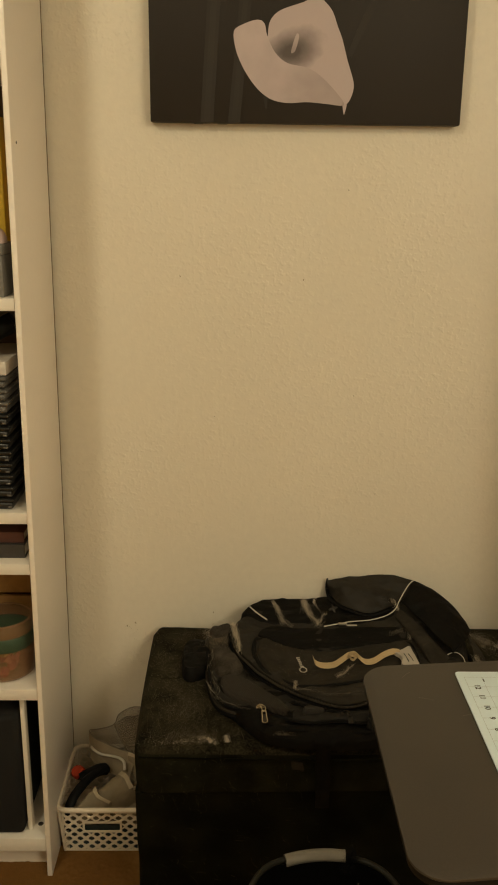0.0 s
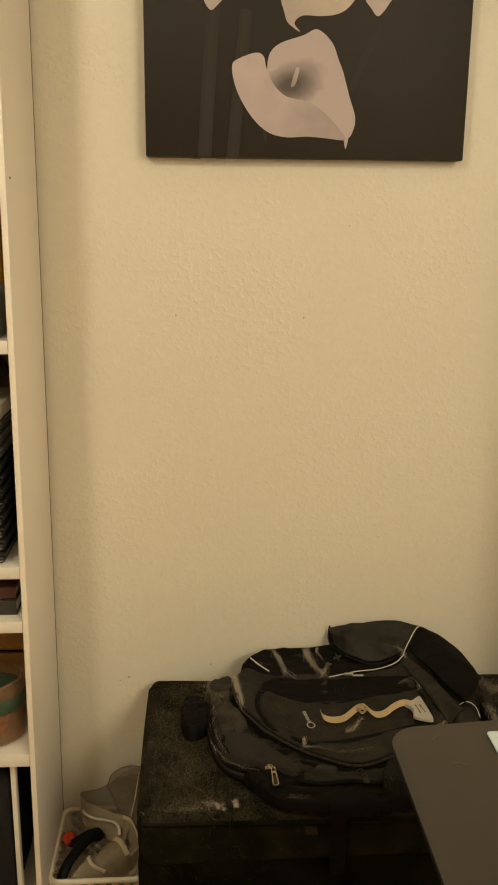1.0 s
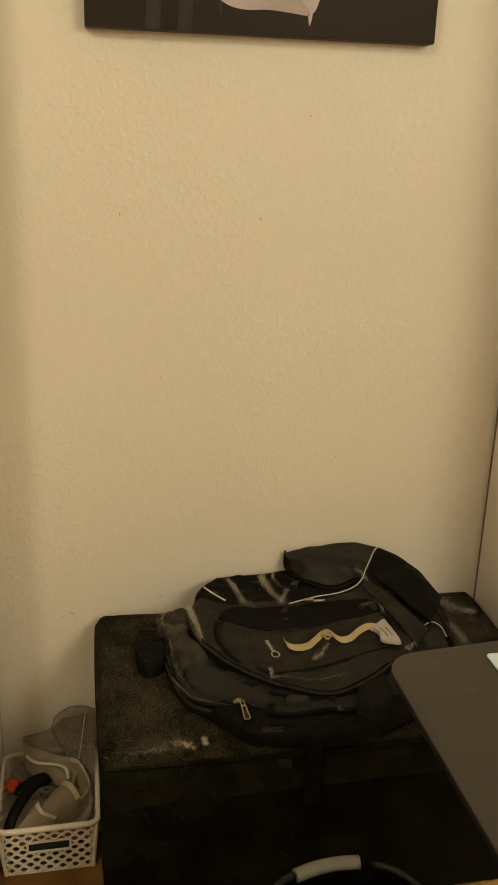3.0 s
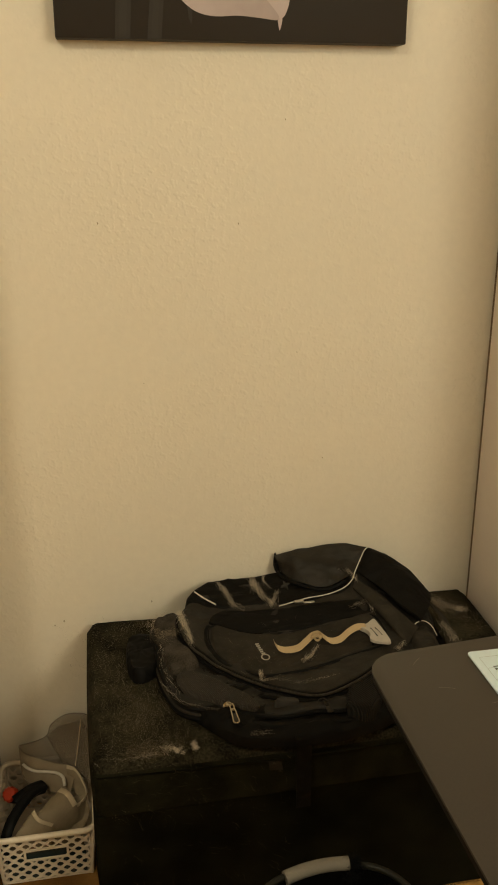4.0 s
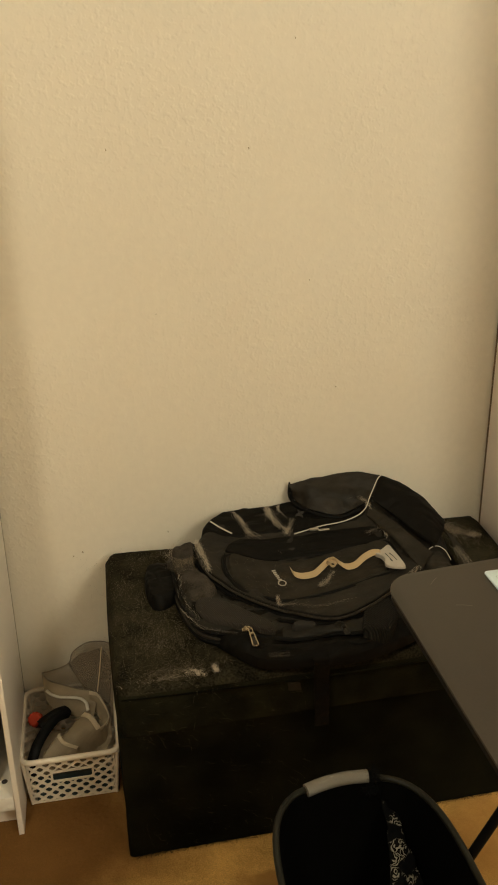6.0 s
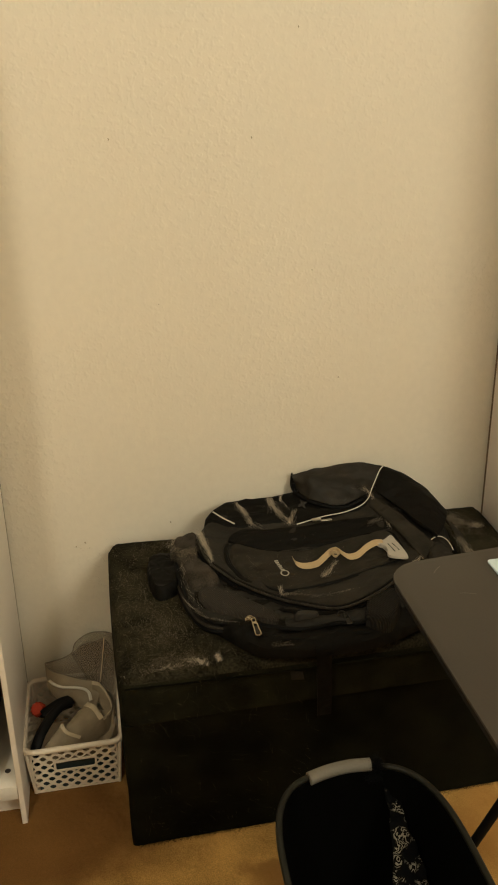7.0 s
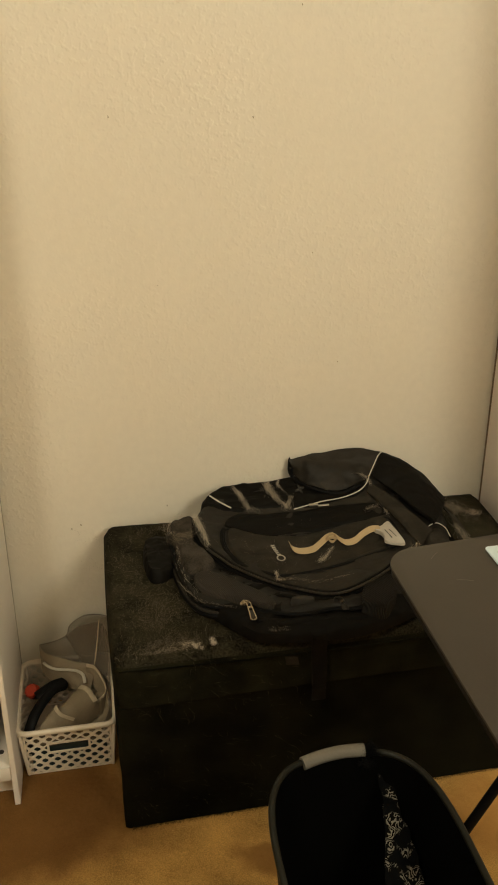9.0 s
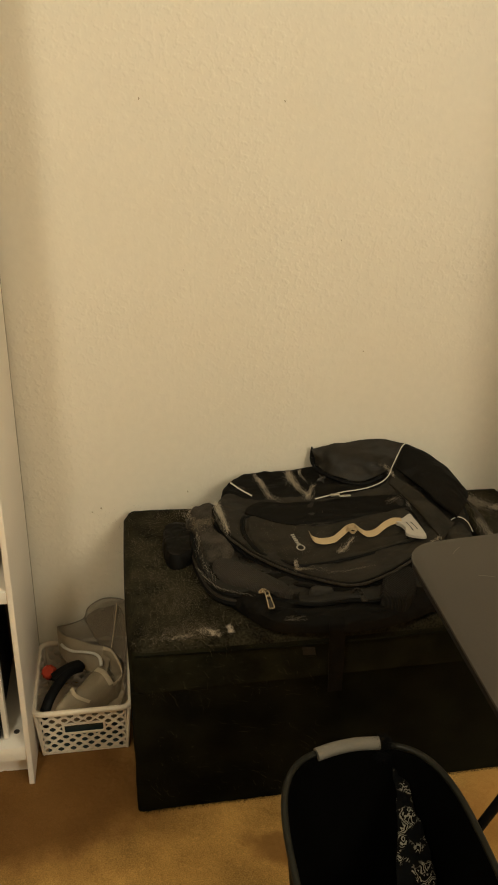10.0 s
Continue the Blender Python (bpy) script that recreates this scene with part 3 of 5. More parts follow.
def tray(z, m):
    t = thing("stacking_tray", (-0.47, -0.17, z), "black plastic stacking tray with rounded ends", "tray", "stack of trays on the shelf")
    part("body", box(-0.60, -0.365, -0.285, -0.06, z, z + 0.0165, 0.0075, 4), m, t)
    part("rim", box(-0.603, -0.361, -0.289, -0.056, z + 0.017, z + 0.0235, 0.0028, 2), m, t)
    part("label_clip", box(-0.374, -0.366, -0.2915, -0.2885, z + 0.006, z + 0.010, 0.001, 1), TRAY_GREY, t, "small grey clip on the rim")


for i in range(11):
    tray(0.8625 + 0.0242 * i, TRAY if i < 8 else TRAY_GREY)
tagged(part("white_box", box(-0.56, -0.362, -0.28, -0.08, 1.1295, 1.156, 0.003), PAPER), "small white card box on a stack of trays", "box")


def folded_umbrella():
    t = thing("folded_umbrella", (-0.45, -0.2, 1.157), "folded black umbrella leaning across the shelf", "umbrella")
    part("canopy", tube([(-0.55, -0.24, 1.180), (-0.47, -0.24, 1.185), (-0.41, -0.24, 1.198), (-0.353, -0.235, 1.226)], 0.019, 24, 12), BAG_DARK, t)
    part("handle", tube([(-0.62, -0.24, 1.18), (-0.551, -0.24, 1.18)], 0.011, 6, 12), BLACK_STRAP, t)


folded_umbrella()


# ---- canvas picture ----
def canvas_picture():
    b = Vector((0.202, 0.0, 1.593))
    t = thing("canvas_picture", b, "dark wrapped canvas print of pale calla lilies", "picture")
    part("canvas", box(-0.1065, 0.5135, -0.035, -0.001, 1.5965, 2.30, 0.003, 2), CANVAS, t)
    y = -0.0352

    def tone(name, low, high, a, e):
        loc = lambda p: (p[0] - b.x, y - b.y, p[1] - b.z)
        return print_mat(name, low, high, loc(a), loc(e))

    for x0, z0, x1, z1, w in ((0.024, 1.88, 0.006, 1.597, 0.013), (0.085, 1.86, 0.060, 1.597, 0.012)):
        plate([(x0 - w, z0), (x0 + w, z0), ((x0 + x1) / 2 + w, (z0 + z1) / 2), (x1 + w, z1), (x1 - w, z1), ((x0 + x1) / 2 - w, (z0 + z1) / 2)], y, 0.0002, STEM, "stem", t, smooth_path=False)
    plate([(0.112, 1.80), (0.118, 1.74), (0.126, 1.66), (0.124, 1.622), (0.116, 1.66), (0.110, 1.74)], y, 0.0002, STEM, "stem", t, n=40)
    for x0, z0, x1, z1, w in ((0.024, 1.88, 0.006, 1.599, 0.006), (0.085, 1.86, 0.060, 1.599, 0.005)):
        plate([(x0 - w, z0), (x0 + w, z0), (x1 + w, z1), (x1 - w, z1)], y - 0.0003, 0.0002, STEM_LIT, "stem", t, smooth_path=False)
    plate([(0.345, 1.875), (0.362, 1.875), (0.315, 1.772), (0.290, 1.72), (0.281, 1.725), (0.300, 1.772)], y, 0.0002, STEM, "stem", t, smooth_path=False)
    pale, mid = (0.50, 0.412, 0.412), (0.30, 0.244, 0.242)
    back = tone("lily_back_tone", mid, pale, (0.20, 1.745), (0.20, 1.83))
    bloom = throat_mat("lily_throat_tone", (0.168 - b.x, 0, 1.729 - b.z), (0.105, 1, 0.058), -0.35)
    plate([(0.125, 1.757), (0.130, 1.785), (0.150, 1.803), (0.192, 1.817), (0.219, 1.828), (0.247, 1.806), (0.261, 1.775), (0.271, 1.752), (0.283, 1.713), (0.296, 1.675), (0.294, 1.652), (0.282, 1.634), (0.255, 1.645), (0.205, 1.668), (0.150, 1.690), (0.128, 1.725)],
          y, 0.0005, bloom, "back_petal", t, n=80)
    fold = tone("lily_fold_tone", mid, pale, (0.262, 1.765), (0.285, 1.72))
    front = tone("lily_front_tone", pale, (0.40, 0.325, 0.315), (0.14, 1.70), (0.27, 1.66))
    plate([(0.124, 1.757), (0.118, 1.779), (0.103, 1.785), (0.075, 1.776), (0.059, 1.764), (0.062, 1.735), (0.075, 1.703), (0.100, 1.667), (0.130, 1.643), (0.165, 1.635), (0.205, 1.637), (0.245, 1.634), (0.278, 1.632),
           (0.268, 1.650), (0.235, 1.682), (0.205, 1.700), (0.165, 1.708), (0.140, 1.727)], y - 0.0008, 0.0004, front, "front_petal", t, n=72)
    plate([(0.171, 1.727), (0.175, 1.745), (0.181, 1.761), (0.186, 1.758), (0.183, 1.742), (0.178, 1.729)], y - 0.0008, 0.0004, tone("spadix_tone", mid, pale, (0.175, 1.722), (0.19, 1.76)), "spadix", t, n=24)
    plate([(0.276, 1.634), (0.284, 1.634), (0.2805, 1.617), (0.2785, 1.617)], y - 0.0009, 0.0003, fold, "petal_tip", t, n=16)
    upper = tone("upper_lily_tone", (0.45, 0.365, 0.34), (0.57, 0.475, 0.41), (0.16, 1.85), (0.26, 1.88))
    plate([(0.148, 1.885), (0.155, 1.858), (0.163, 1.838), (0.186, 1.823), (0.175, 1.838), (0.190, 1.851), (0.225, 1.851), (0.258, 1.856), (0.282, 1.873), (0.300, 1.91), (0.27, 1.97), (0.20, 1.99), (0.15, 1.95)],
          y, 0.0005, upper, "upper_petal", t, n=72)
    plate([(0.002, 1.885), (0.010, 1.865), (0.020, 1.857), (0.033, 1.868), (0.046, 1.885), (0.05, 1.93), (0.02, 1.96), (-0.005, 1.93)], y - 0.0003, 0.0004, back, "bud", t)
    plate([(0.305, 1.89), (0.320, 1.865), (0.332, 1.853), (0.345, 1.864), (0.362, 1.885), (0.40, 1.90), (0.41, 1.96), (0.35, 1.99), (0.31, 1.95)], y - 0.0003, 0.0004, back, "bud", t)
    for sx in (0.0, 0.048):
        part("staple_line", box(-0.02 + sx, -0.001 + sx, -0.0352, -0.0345, 1.5935, 1.5945), STEM, t)


canvas_picture()


# ---- black storage chest ----
def chest_top(x, y):
    """Height of the chest's soft, slightly sagging lid."""
    return 0.446 + 0.02 * (y + 0.45) / 0.45 - 0.006 * math.sin(math.pi * min(max((x + 0.1) / 0.83, 0), 1))


def storage_chest():
    t = thing("storage_chest", (0.31, -0.22, 0), "black felt-covered storage chest, dusty and covered with pet hair", "storage chest")
    bm = box(-0.1235, 0.730, -0.446, -0.012, 0.0, 0.3345)
    bmesh.ops.bevel(bm, geom=[e for e in bm.edges if abs(e.verts[0].co.z - e.verts[1].co.z) > 0.1], offset=0.009, segments=3, profile=0.5, affect="EDGES")
    bmesh.ops.subdivide_edges(bm, edges=[e for e in bm.edges if e.calc_length() > 0.1], cuts=14, use_grid_fill=True)
    for v in bm.verts:
        k = 0.0025 * noise.noise(Vector((v.co.x * 14, v.co.y * 14, v.co.z * 14)))
        v.co.x, v.co.y = v.co.x + k, min(v.co.y + 1.2 * k, -0.008)
    for v in bm.verts:
        if v.co.y < -0.2:
            v.co.y += 0.041 * max(0, 1 - v.co.z / 0.3345) ** 0.8 + 0.016 * (v.co.x + 0.1) / 0.83
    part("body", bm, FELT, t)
    bm = bmesh.new()
    nx, ny = 110, 60
    grid = {}
    for i in range(nx + 1):
        for j in range(ny + 1):
            u, v = i / nx, j / ny
            x, y = -0.1225 + 0.8545 * u, -0.452 + 0.449 * v + 0.014 * u * (1 - v)
            e = min(u * 0.846, (1 - u) * 0.846, v * 0.449, (1 - v) * 0.449)
            round_off = 0.018 * max(0, 1 - e / 0.022) ** 2
            w = 0.0022 * noise.noise(Vector((x * 9, y * 9, 1))) + 0.0008 * noise.noise(Vector((x * 40, y * 40, 5)))
            px, py = max(abs(x - 0.3047) - 0.4003, 0) * (1 if x > 0.3047 else -1), min(y + 0.417, 0) + max(y + 0.034, 0)
            if px and py:
                k = max(abs(px), abs(py)) / math.hypot(px, py)
                x, y = x - px * (1 - k), y - py * (1 - k)
            x -= 0.003 * math.sin(math.pi * v) * max(0, 1 - u * 12)
            grid[i, j] = bm.verts.new((x, y, chest_top(x, y) - round_off + w))
    for i in range(nx):
        for j in range(ny):
            bm.faces.new((grid[i, j], grid[i + 1, j], grid[i + 1, j + 1], grid[i, j + 1]))
    rim = [(i, 0) for i in range(nx)] + [(nx, j) for j in range(ny)] + [(i, ny) for i in range(nx, 0, -1)] + [(0, j) for j in range(ny, 0, -1)]
    cx, cy = 0.309, -0.22
    loops = [[grid[k] for k in rim]]
    for z, s in ((0.415, 1.004), (0.38, 1.003), (0.345, 1.0), (0.338, 0.996), (0.336, 0.97)):
        loops.append([bm.verts.new((cx + (v.co.x - cx) * s, min(cy + (v.co.y - cy) * s, -0.002), z + 0.0015 * noise.noise(Vector((v.co.x * 20, v.co.y * 20, z * 9))))) for v in loops[0]])
    for a, b in zip(loops, loops[1:]):
        for j in range(len(rim)):
            bm.faces.new((a[j], b[j], b[(j + 1) % len(rim)], a[(j + 1) % len(rim)]))
    bm.faces.new(loops[-1])
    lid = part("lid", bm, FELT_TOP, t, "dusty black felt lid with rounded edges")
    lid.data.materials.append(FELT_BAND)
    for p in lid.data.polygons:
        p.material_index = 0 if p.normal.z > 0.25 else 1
    part("lid_piping", tube([(-0.112, -0.4540, 0.4225), (0.0, -0.4575, 0.4225), (0.2, -0.4555, 0.418), (0.5, -0.4500, 0.418), (0.715, -0.4440, 0.423)], 0.0016, 80, 6), FELT, t)
    part("fabric_label", sheet([[(0.180, -0.4585, 0.418), (0.203, -0.4580, 0.414)], [(0.182, -0.4595, 0.400), (0.206, -0.4590, 0.397)]], 0.0012, 8, 6), BAG_GREY, t, "small grey cloth label")


storage_chest()


# ---- backpack ----
def bag_z(x, y):
    """Height of the upper face of the backpack."""
    return 0.488 + 0.07 * max(0, x - 0.2) + 0.22 * max(0, y + 0.25)


def backpack():
    t = thing("backpack", (0.3, -0.22, 0.452), "worn charcoal backpack lying on its back, dusted with hair", "backpack")
    STAR = mat("grey_patch_cloth", (0.045, 0.041, 0.036), 0.8, 0.2, spec=0.15)
    lobe = [(0.03, -0.12), (0.02, -0.28), (0.05, -0.345), (0.074, -0.38), (0.111, -0.43), (0.138, -0.452), (0.194, -0.463), (0.282, -0.470), (0.344, -0.461), (0.411, -0.438),
            (0.50, -0.39), (0.58, -0.30), (0.60, -0.15), (0.56, -0.03), (0.3, -0.02), (0.12, -0.04)]
    part("lower_compartment", pillow(lobe, 0.449, lambda x, y: 0.478 if y > -0.4 else 0.474, 0.02, wrinkle=0.010, freq=30), BAG_DARK, t)
    body = [(0.0, -0.129), (0.012, -0.172), (0.013, -0.216), (0.022, -0.284), (0.038, -0.337), (0.064, -0.365), (0.118, -0.380), (0.204, -0.417), (0.275, -0.415), (0.323, -0.425),
            (0.40, -0.40), (0.50, -0.36), (0.57, -0.25), (0.59, -0.13), (0.56, -0.03), (0.3, -0.012), (0.147, -0.012), (0.105, -0.045), (0.067, -0.083), (0.034, -0.086), (0.009, -0.105)]
    part("main_compartment", pillow(body, 0.463, lambda x, y: bag_z(x, y) - 0.009, 0.026, 96, 14, 0.007, 26), BAG_BODY, t)
    edge = spline([(x, y, 0) for x, y in body], 96, True)
    run = lambda k0, k1, dz, grow: [((q.x - 0.28) * grow + 0.28, (q.y + 0.22) * grow - 0.22, 0.470 + dz + 0.9 * max(0, bag_z(q.x, q.y) - 0.492)) for q in edge[k0:k1]]
    part("zipper", tube(run(4, 44, 0.006, 1.003), 0.0042, 60, 6), PIPING, t)
    part("piping", tube(run(6, 42, -0.005, 1.014), 0.0028, 60, 8), DUSTY, t)
    part("edge_tape", tube(run(4, 46, -0.012, 1.012), 0.0050, 60, 6), PIPING, t)
    front = [(0.063, -0.10), (0.06, -0.141), (0.073, -0.195), (0.099, -0.232), (0.131, -0.275), (0.169, -0.317), (0.22, -0.358), (0.287, -0.396), (0.36, -0.375), (0.43, -0.33),
             (0.49, -0.28), (0.51, -0.2), (0.50, -0.1), (0.45, -0.03), (0.292, -0.014), (0.197, -0.012), (0.147, -0.013), (0.113, -0.03), (0.082, -0.071)]
    part("front_compartment", pillow(front, 0.472, bag_z, 0.016, 96, 14, 0.006, 22), BAG, t)
    f_edge = spline([(x, y, 0) for x, y in front], 96, True)
    part("piping", tube([(q.x, q.y, bag_z(q.x, q.y) - 0.009) for q in f_edge[2:46]], 0.0045, 70, 6), PIPING, t)
    part("piping", tube([((q.x - 0.28) * 0.985 + 0.28, (q.y + 0.2) * 0.985 - 0.2, bag_z(q.x, q.y) - 0.001) for q in f_edge[2:46]], 0.0026, 70, 6), DUSTY, t)
    part("piping", tube([((q.x - 0.28) * 0.955 + 0.28, (q.y + 0.2) * 0.955 - 0.2, bag_z(q.x, q.y) - 0.0005) for q in f_edge[2:46]], 0.0026, 70, 6), PIPING, t)
    pocket = [(0.116, -0.177), (0.128, -0.152), (0.16, -0.172), (0.192, -0.185), (0.232, -0.192), (0.314, -0.196), (0.39, -0.190), (0.447, -0.183), (0.462, -0.215), (0.457, -0.268),
              (0.39, -0.286), (0.325, -0.303), (0.265, -0.311), (0.21, -0.309), (0.175, -0.287), (0.142, -0.256), (0.121, -0.218)]
    part("front_pocket", pillow(pocket, 0.486, lambda x, y: bag_z(x, y) + 0.005, 0.010, 96, 12, 0.002, 26), BAG_GREY, t, "faded charcoal front pocket")
    p_edge = spline([(x, y, 0) for x, y in pocket], 96, True)
    part("pocket_seam", tube([(q.x, q.y, bag_z(q.x, q.y) - 0.0005) for q in p_edge], 0.0022, 96, 6, True), PIPING, t)
    flap = [(0.118, -0.140), (0.150, -0.112), (0.205, -0.119), (0.307, -0.126), (0.385, -0.130), (0.446, -0.142), (0.458, -0.176), (0.39, -0.187), (0.314, -0.193), (0.232, -0.189), (0.192, -0.182), (0.150, -0.160)]
    part("zipper_flap", pillow(flap, 0.498, lambda x, y: bag_z(x, y) + 0.003, 0.006, 80, 8, 0.002, 30), BAG_DARK, t)
    top = [(0.082, -0.066), (0.115, -0.030), (0.16, -0.016), (0.30, -0.016), (0.43, -0.03), (0.44, -0.10), (0.33, -0.122), (0.22, -0.112), (0.145, -0.105), (0.11, -0.085)]
    part("top_panel", pillow(top, 0.50, lambda x, y: bag_z(x, y) + 0.004, 0.012, 80, 10, 0.004, 30), BAG_DARK, t)
    SHOULDER = creased(mat("dusty_worn_canvas", (0.060, 0.050, 0.039), 0.85, 0.7, 32, 400, 0.3, 0.0006, spec=0.12, contrast=0.22))
    shoulder = [(0.010, -0.118), (0.033, -0.092), (0.060, -0.092), (0.056, -0.14), (0.066, -0.19), (0.090, -0.232), (0.075, -0.258), (0.036, -0.258), (0.020, -0.20)]
    part("shoulder_panel", pillow(shoulder, 0.470, lambda x, y: bag_z(x, y) - 0.001, 0.014, 64, 10, 0.005, 40), SHOULDER, t, "greyish hair-covered shoulder panel")
    star = [(0.298 + r * math.cos(k * math.pi / 4 + 0.25), -0.066 + 1.25 * r * math.sin(k * math.pi / 4 + 0.25)) for k, r in ((k, 0.0115 if k % 2 == 0 else 0.0042) for k in range(8))]
    part("star_patch", pillow(star, bag_z(0.298, -0.066) + 0.001, lambda x, y: bag_z(x, y) + 0.0075, 0.002, 48, 6, 0.0), STAR, t, "small dark grey star-shaped patch")
    part("pocket_band", tube([((q.x - 0.29) * 1.03 + 0.29, (q.y + 0.24) * 1.03 - 0.24, bag_z(q.x, q.y) + 0.0005) for q in p_edge[60:96] + p_edge[:6]], 0.0040, 60, 8, flat=0.6), PIPING, t)
    mesh = [(0.041, -0.270), (0.066, -0.259), (0.112, -0.290), (0.160, -0.345), (0.180, -0.384), (0.164, -0.397), (0.119, -0.372), (0.071, -0.349), (0.046, -0.318)]
    part("mesh_panel", pillow(mesh, 0.470, lambda x, y: 0.4875, 0.010, 64, 8, 0.002), MESH, t, "ribbed grey mesh panel")
    side = [(0.349, -0.343), (0.371, -0.334), (0.412, -0.350), (0.404, -0.400), (0.368, -0.448), (0.328, -0.436), (0.336, -0.39)]
    part("side_band", pillow(side, 0.465, lambda x, y: 0.498, 0.012, 64, 8, 0.001), RIB, t, "ribbed black side band")
    part("seam_fold", tube([(0.180, -0.352, 0.474), (0.200, -0.365, 0.481), (0.240, -0.386, 0.484), (0.275, -0.394, 0.485), (0.305, -0.387, 0.486), (0.345, -0.362, 0.476)], 0.0040, 36, 8), BAG_DARK, t)
    part("lower_fold", tube([(0.12, -0.405, 0.470), (0.17, -0.428, 0.472), (0.225, -0.436, 0.472), (0.29, -0.438, 0.472), (0.36, -0.440, 0.47)], 0.008, 30, 8, flat=0.6), BAG_DARK, t)
    # small fold on the seam, in paler cloth to stand for its highlight
    patch = [(0.206, -0.383), (0.225, -0.377), (0.250, -0.389), (0.241, -0.399), (0.211, -0.395)]
    part("fold_highlight", pillow(patch, 0.476, lambda x, y: 0.4905, 0.006, 40, 6, 0.001), STAR, t, "small grey fold on the seam, its highlight put into the colour")
    tab = [(-0.044, -0.127), (-0.028, -0.105), (0.004, -0.108), (0.018, -0.15), (0.014, -0.21), (-0.014, -0.240), (-0.038, -0.234), (-0.047, -0.185)]
    part("carry_handle", pillow(tab, 0.449, lambda x, y: 0.484, 0.009, 56, 8, 0.004, 40), BAG_DARK, t)
    hood = sheet([[(0.285, -0.016, 0.588), (0.33, -0.012, 0.5925), (0.39, -0.012, 0.5985), (0.44, -0.018, 0.6005), (0.485, -0.030, 0.591)],
                  [(0.288, -0.024, 0.575), (0.33, -0.045, 0.573), (0.39, -0.052, 0.575), (0.435, -0.048, 0.580), (0.478, -0.046, 0.580)],
                  [(0.291, -0.026, 0.556), (0.318, -0.064, 0.548), (0.375, -0.088, 0.540), (0.425, -0.080, 0.552), (0.462, -0.066, 0.566)]], 0.006, 30, 18, 0.006, 26, 2, 0.2)
    part("hood_flap", hood, BAG, t, "stiff charcoal flap leaning on the wall")
    part("hood_piping", tube([(0.286, -0.028, 0.573), (0.291, -0.033, 0.552), (0.318, -0.071, 0.545), (0.375, -0.096, 0.538), (0.425, -0.087, 0.549)], 0.004, 40, 8), PIPING, t)
    part("hood_side", sheet([[(0.287, -0.010, 0.590), (0.288, -0.018, 0.575), (0.291, -0.024, 0.556)], [(0.287, -0.006, 0.56), (0.288, -0.01, 0.55), (0.291, -0.014, 0.545)]], 0.008, 10, 8), BAG_DARK, t)
    pad = sheet([[(0.483, -0.028, 0.592), (0.530, -0.038, 0.574), (0.572, -0.058, 0.545), (0.606, -0.090, 0.505)],
                 [(0.470, -0.060, 0.582), (0.510, -0.085, 0.572), (0.548, -0.118, 0.552), (0.588, -0.160, 0.522)],
                 [(0.455, -0.078, 0.560), (0.484, -0.135, 0.552), (0.506, -0.192, 0.542), (0.540, -0.228, 0.520)]], 0.018, 28, 20, 0.004, 22, 5)
    part("shoulder_pad", pad, BAG_DARK, t, "padded black shoulder strap")
    part("side_gusset", sheet([[(0.448, -0.080, 0.548), (0.476, -0.140, 0.545), (0.500, -0.200, 0.534), (0.53, -0.24, 0.512)],
                               [(0.435, -0.105, 0.540), (0.455, -0.165, 0.532), (0.475, -0.225, 0.520), (0.495, -0.275, 0.498)]], 0.012, 26, 12, 0.003, 30, 8), BAG_GREY, t)
    pk = [(0.505, -0.255), (0.527, -0.226), (0.549, -0.220), (0.562, -0.242), (0.560, -0.29), (0.53, -0.32), (0.505, -0.30)]
    part("side_pocket", pillow(pk, 0.465, lambda x, y: 0.514, 0.02, 48, 8, 0.003), BAG, t)
    part("side_strap", sheet([[(0.585, -0.115, 0.512), (0.592, -0.18, 0.508), (0.585, -0.25, 0.49), (0.575, -0.31, 0.465)],
                              [(0.612, -0.125, 0.492), (0.622, -0.19, 0.480), (0.618, -0.26, 0.466), (0.605, -0.32, 0.457)]], 0.006, 24, 10, 0.003, 30, 4), BAG_GREY, t)
    part("cord", tube([(0.270, -0.131, 0.529), (0.300, -0.128, 0.5335), (0.331, -0.125, 0.538), (0.375, -0.123, 0.5415), (0.413, -0.112, 0.547), (0.436, -0.094, 0.554), (0.445, -0.086, 0.570),
                       (0.458, -0.074, 0.588), (0.474, -0.052, 0.598), (0.486, -0.040, 0.600)], 0.0012, 60, 8), CORD, t, "thin white pull cord")
    part("reflective_piping", tube([(0.104, -0.057, 0.539), (0.122, -0.080, 0.534), (0.143, -0.101, 0.529)], 0.0016, 16, 6), CORD, t)
    part("reflective_piping", tube([(0.513, -0.247, 0.512), (0.528, -0.229, 0.5165), (0.547, -0.223, 0.518), (0.558, -0.24, 0.516), (0.556, -0.274, 0.514)], 0.0009, 24, 6), CORD, t)

    DULL = mat("tarnished_zinc", (0.05, 0.046, 0.04), 0.4, 0.3, 60, 400, 0.05, metallic=0.8)

    def zip_pull(x, y, z, dx, dy, dz, metal, label):
        s = part("zipper_pull", box(x - 0.0085, x + 0.0065, y - 0.0042, y + 0.0042, z, z + 0.0048, 0.0018, 2), metal, t, label)
        part("bridge", tube([(x - 0.006, y, z + 0.004), (x - 0.002, y, z + 0.0085), (x + 0.004, y - 0.001, z + 0.0085), (x + 0.007, y - 0.002, z + 0.004)], 0.0016, 16, 8), metal, s)
        ax, n = Vector((dx, dy, dz)), Vector((-dy, dx, 0)).normalized()
        o = Vector((x + 0.006, y - 0.003, z + 0.0065))
        at_ = lambda u, w: tuple(o + ax * u + n * w)
        part("pull_ring", tube([at_(-0.04, 0), at_(0.02, 0.0032), at_(0.28, 0.0030), at_(0.34, 0), at_(0.28, -0.0030), at_(0.02, -0.0032)], 0.0011, 32, 8, True), metal, s)
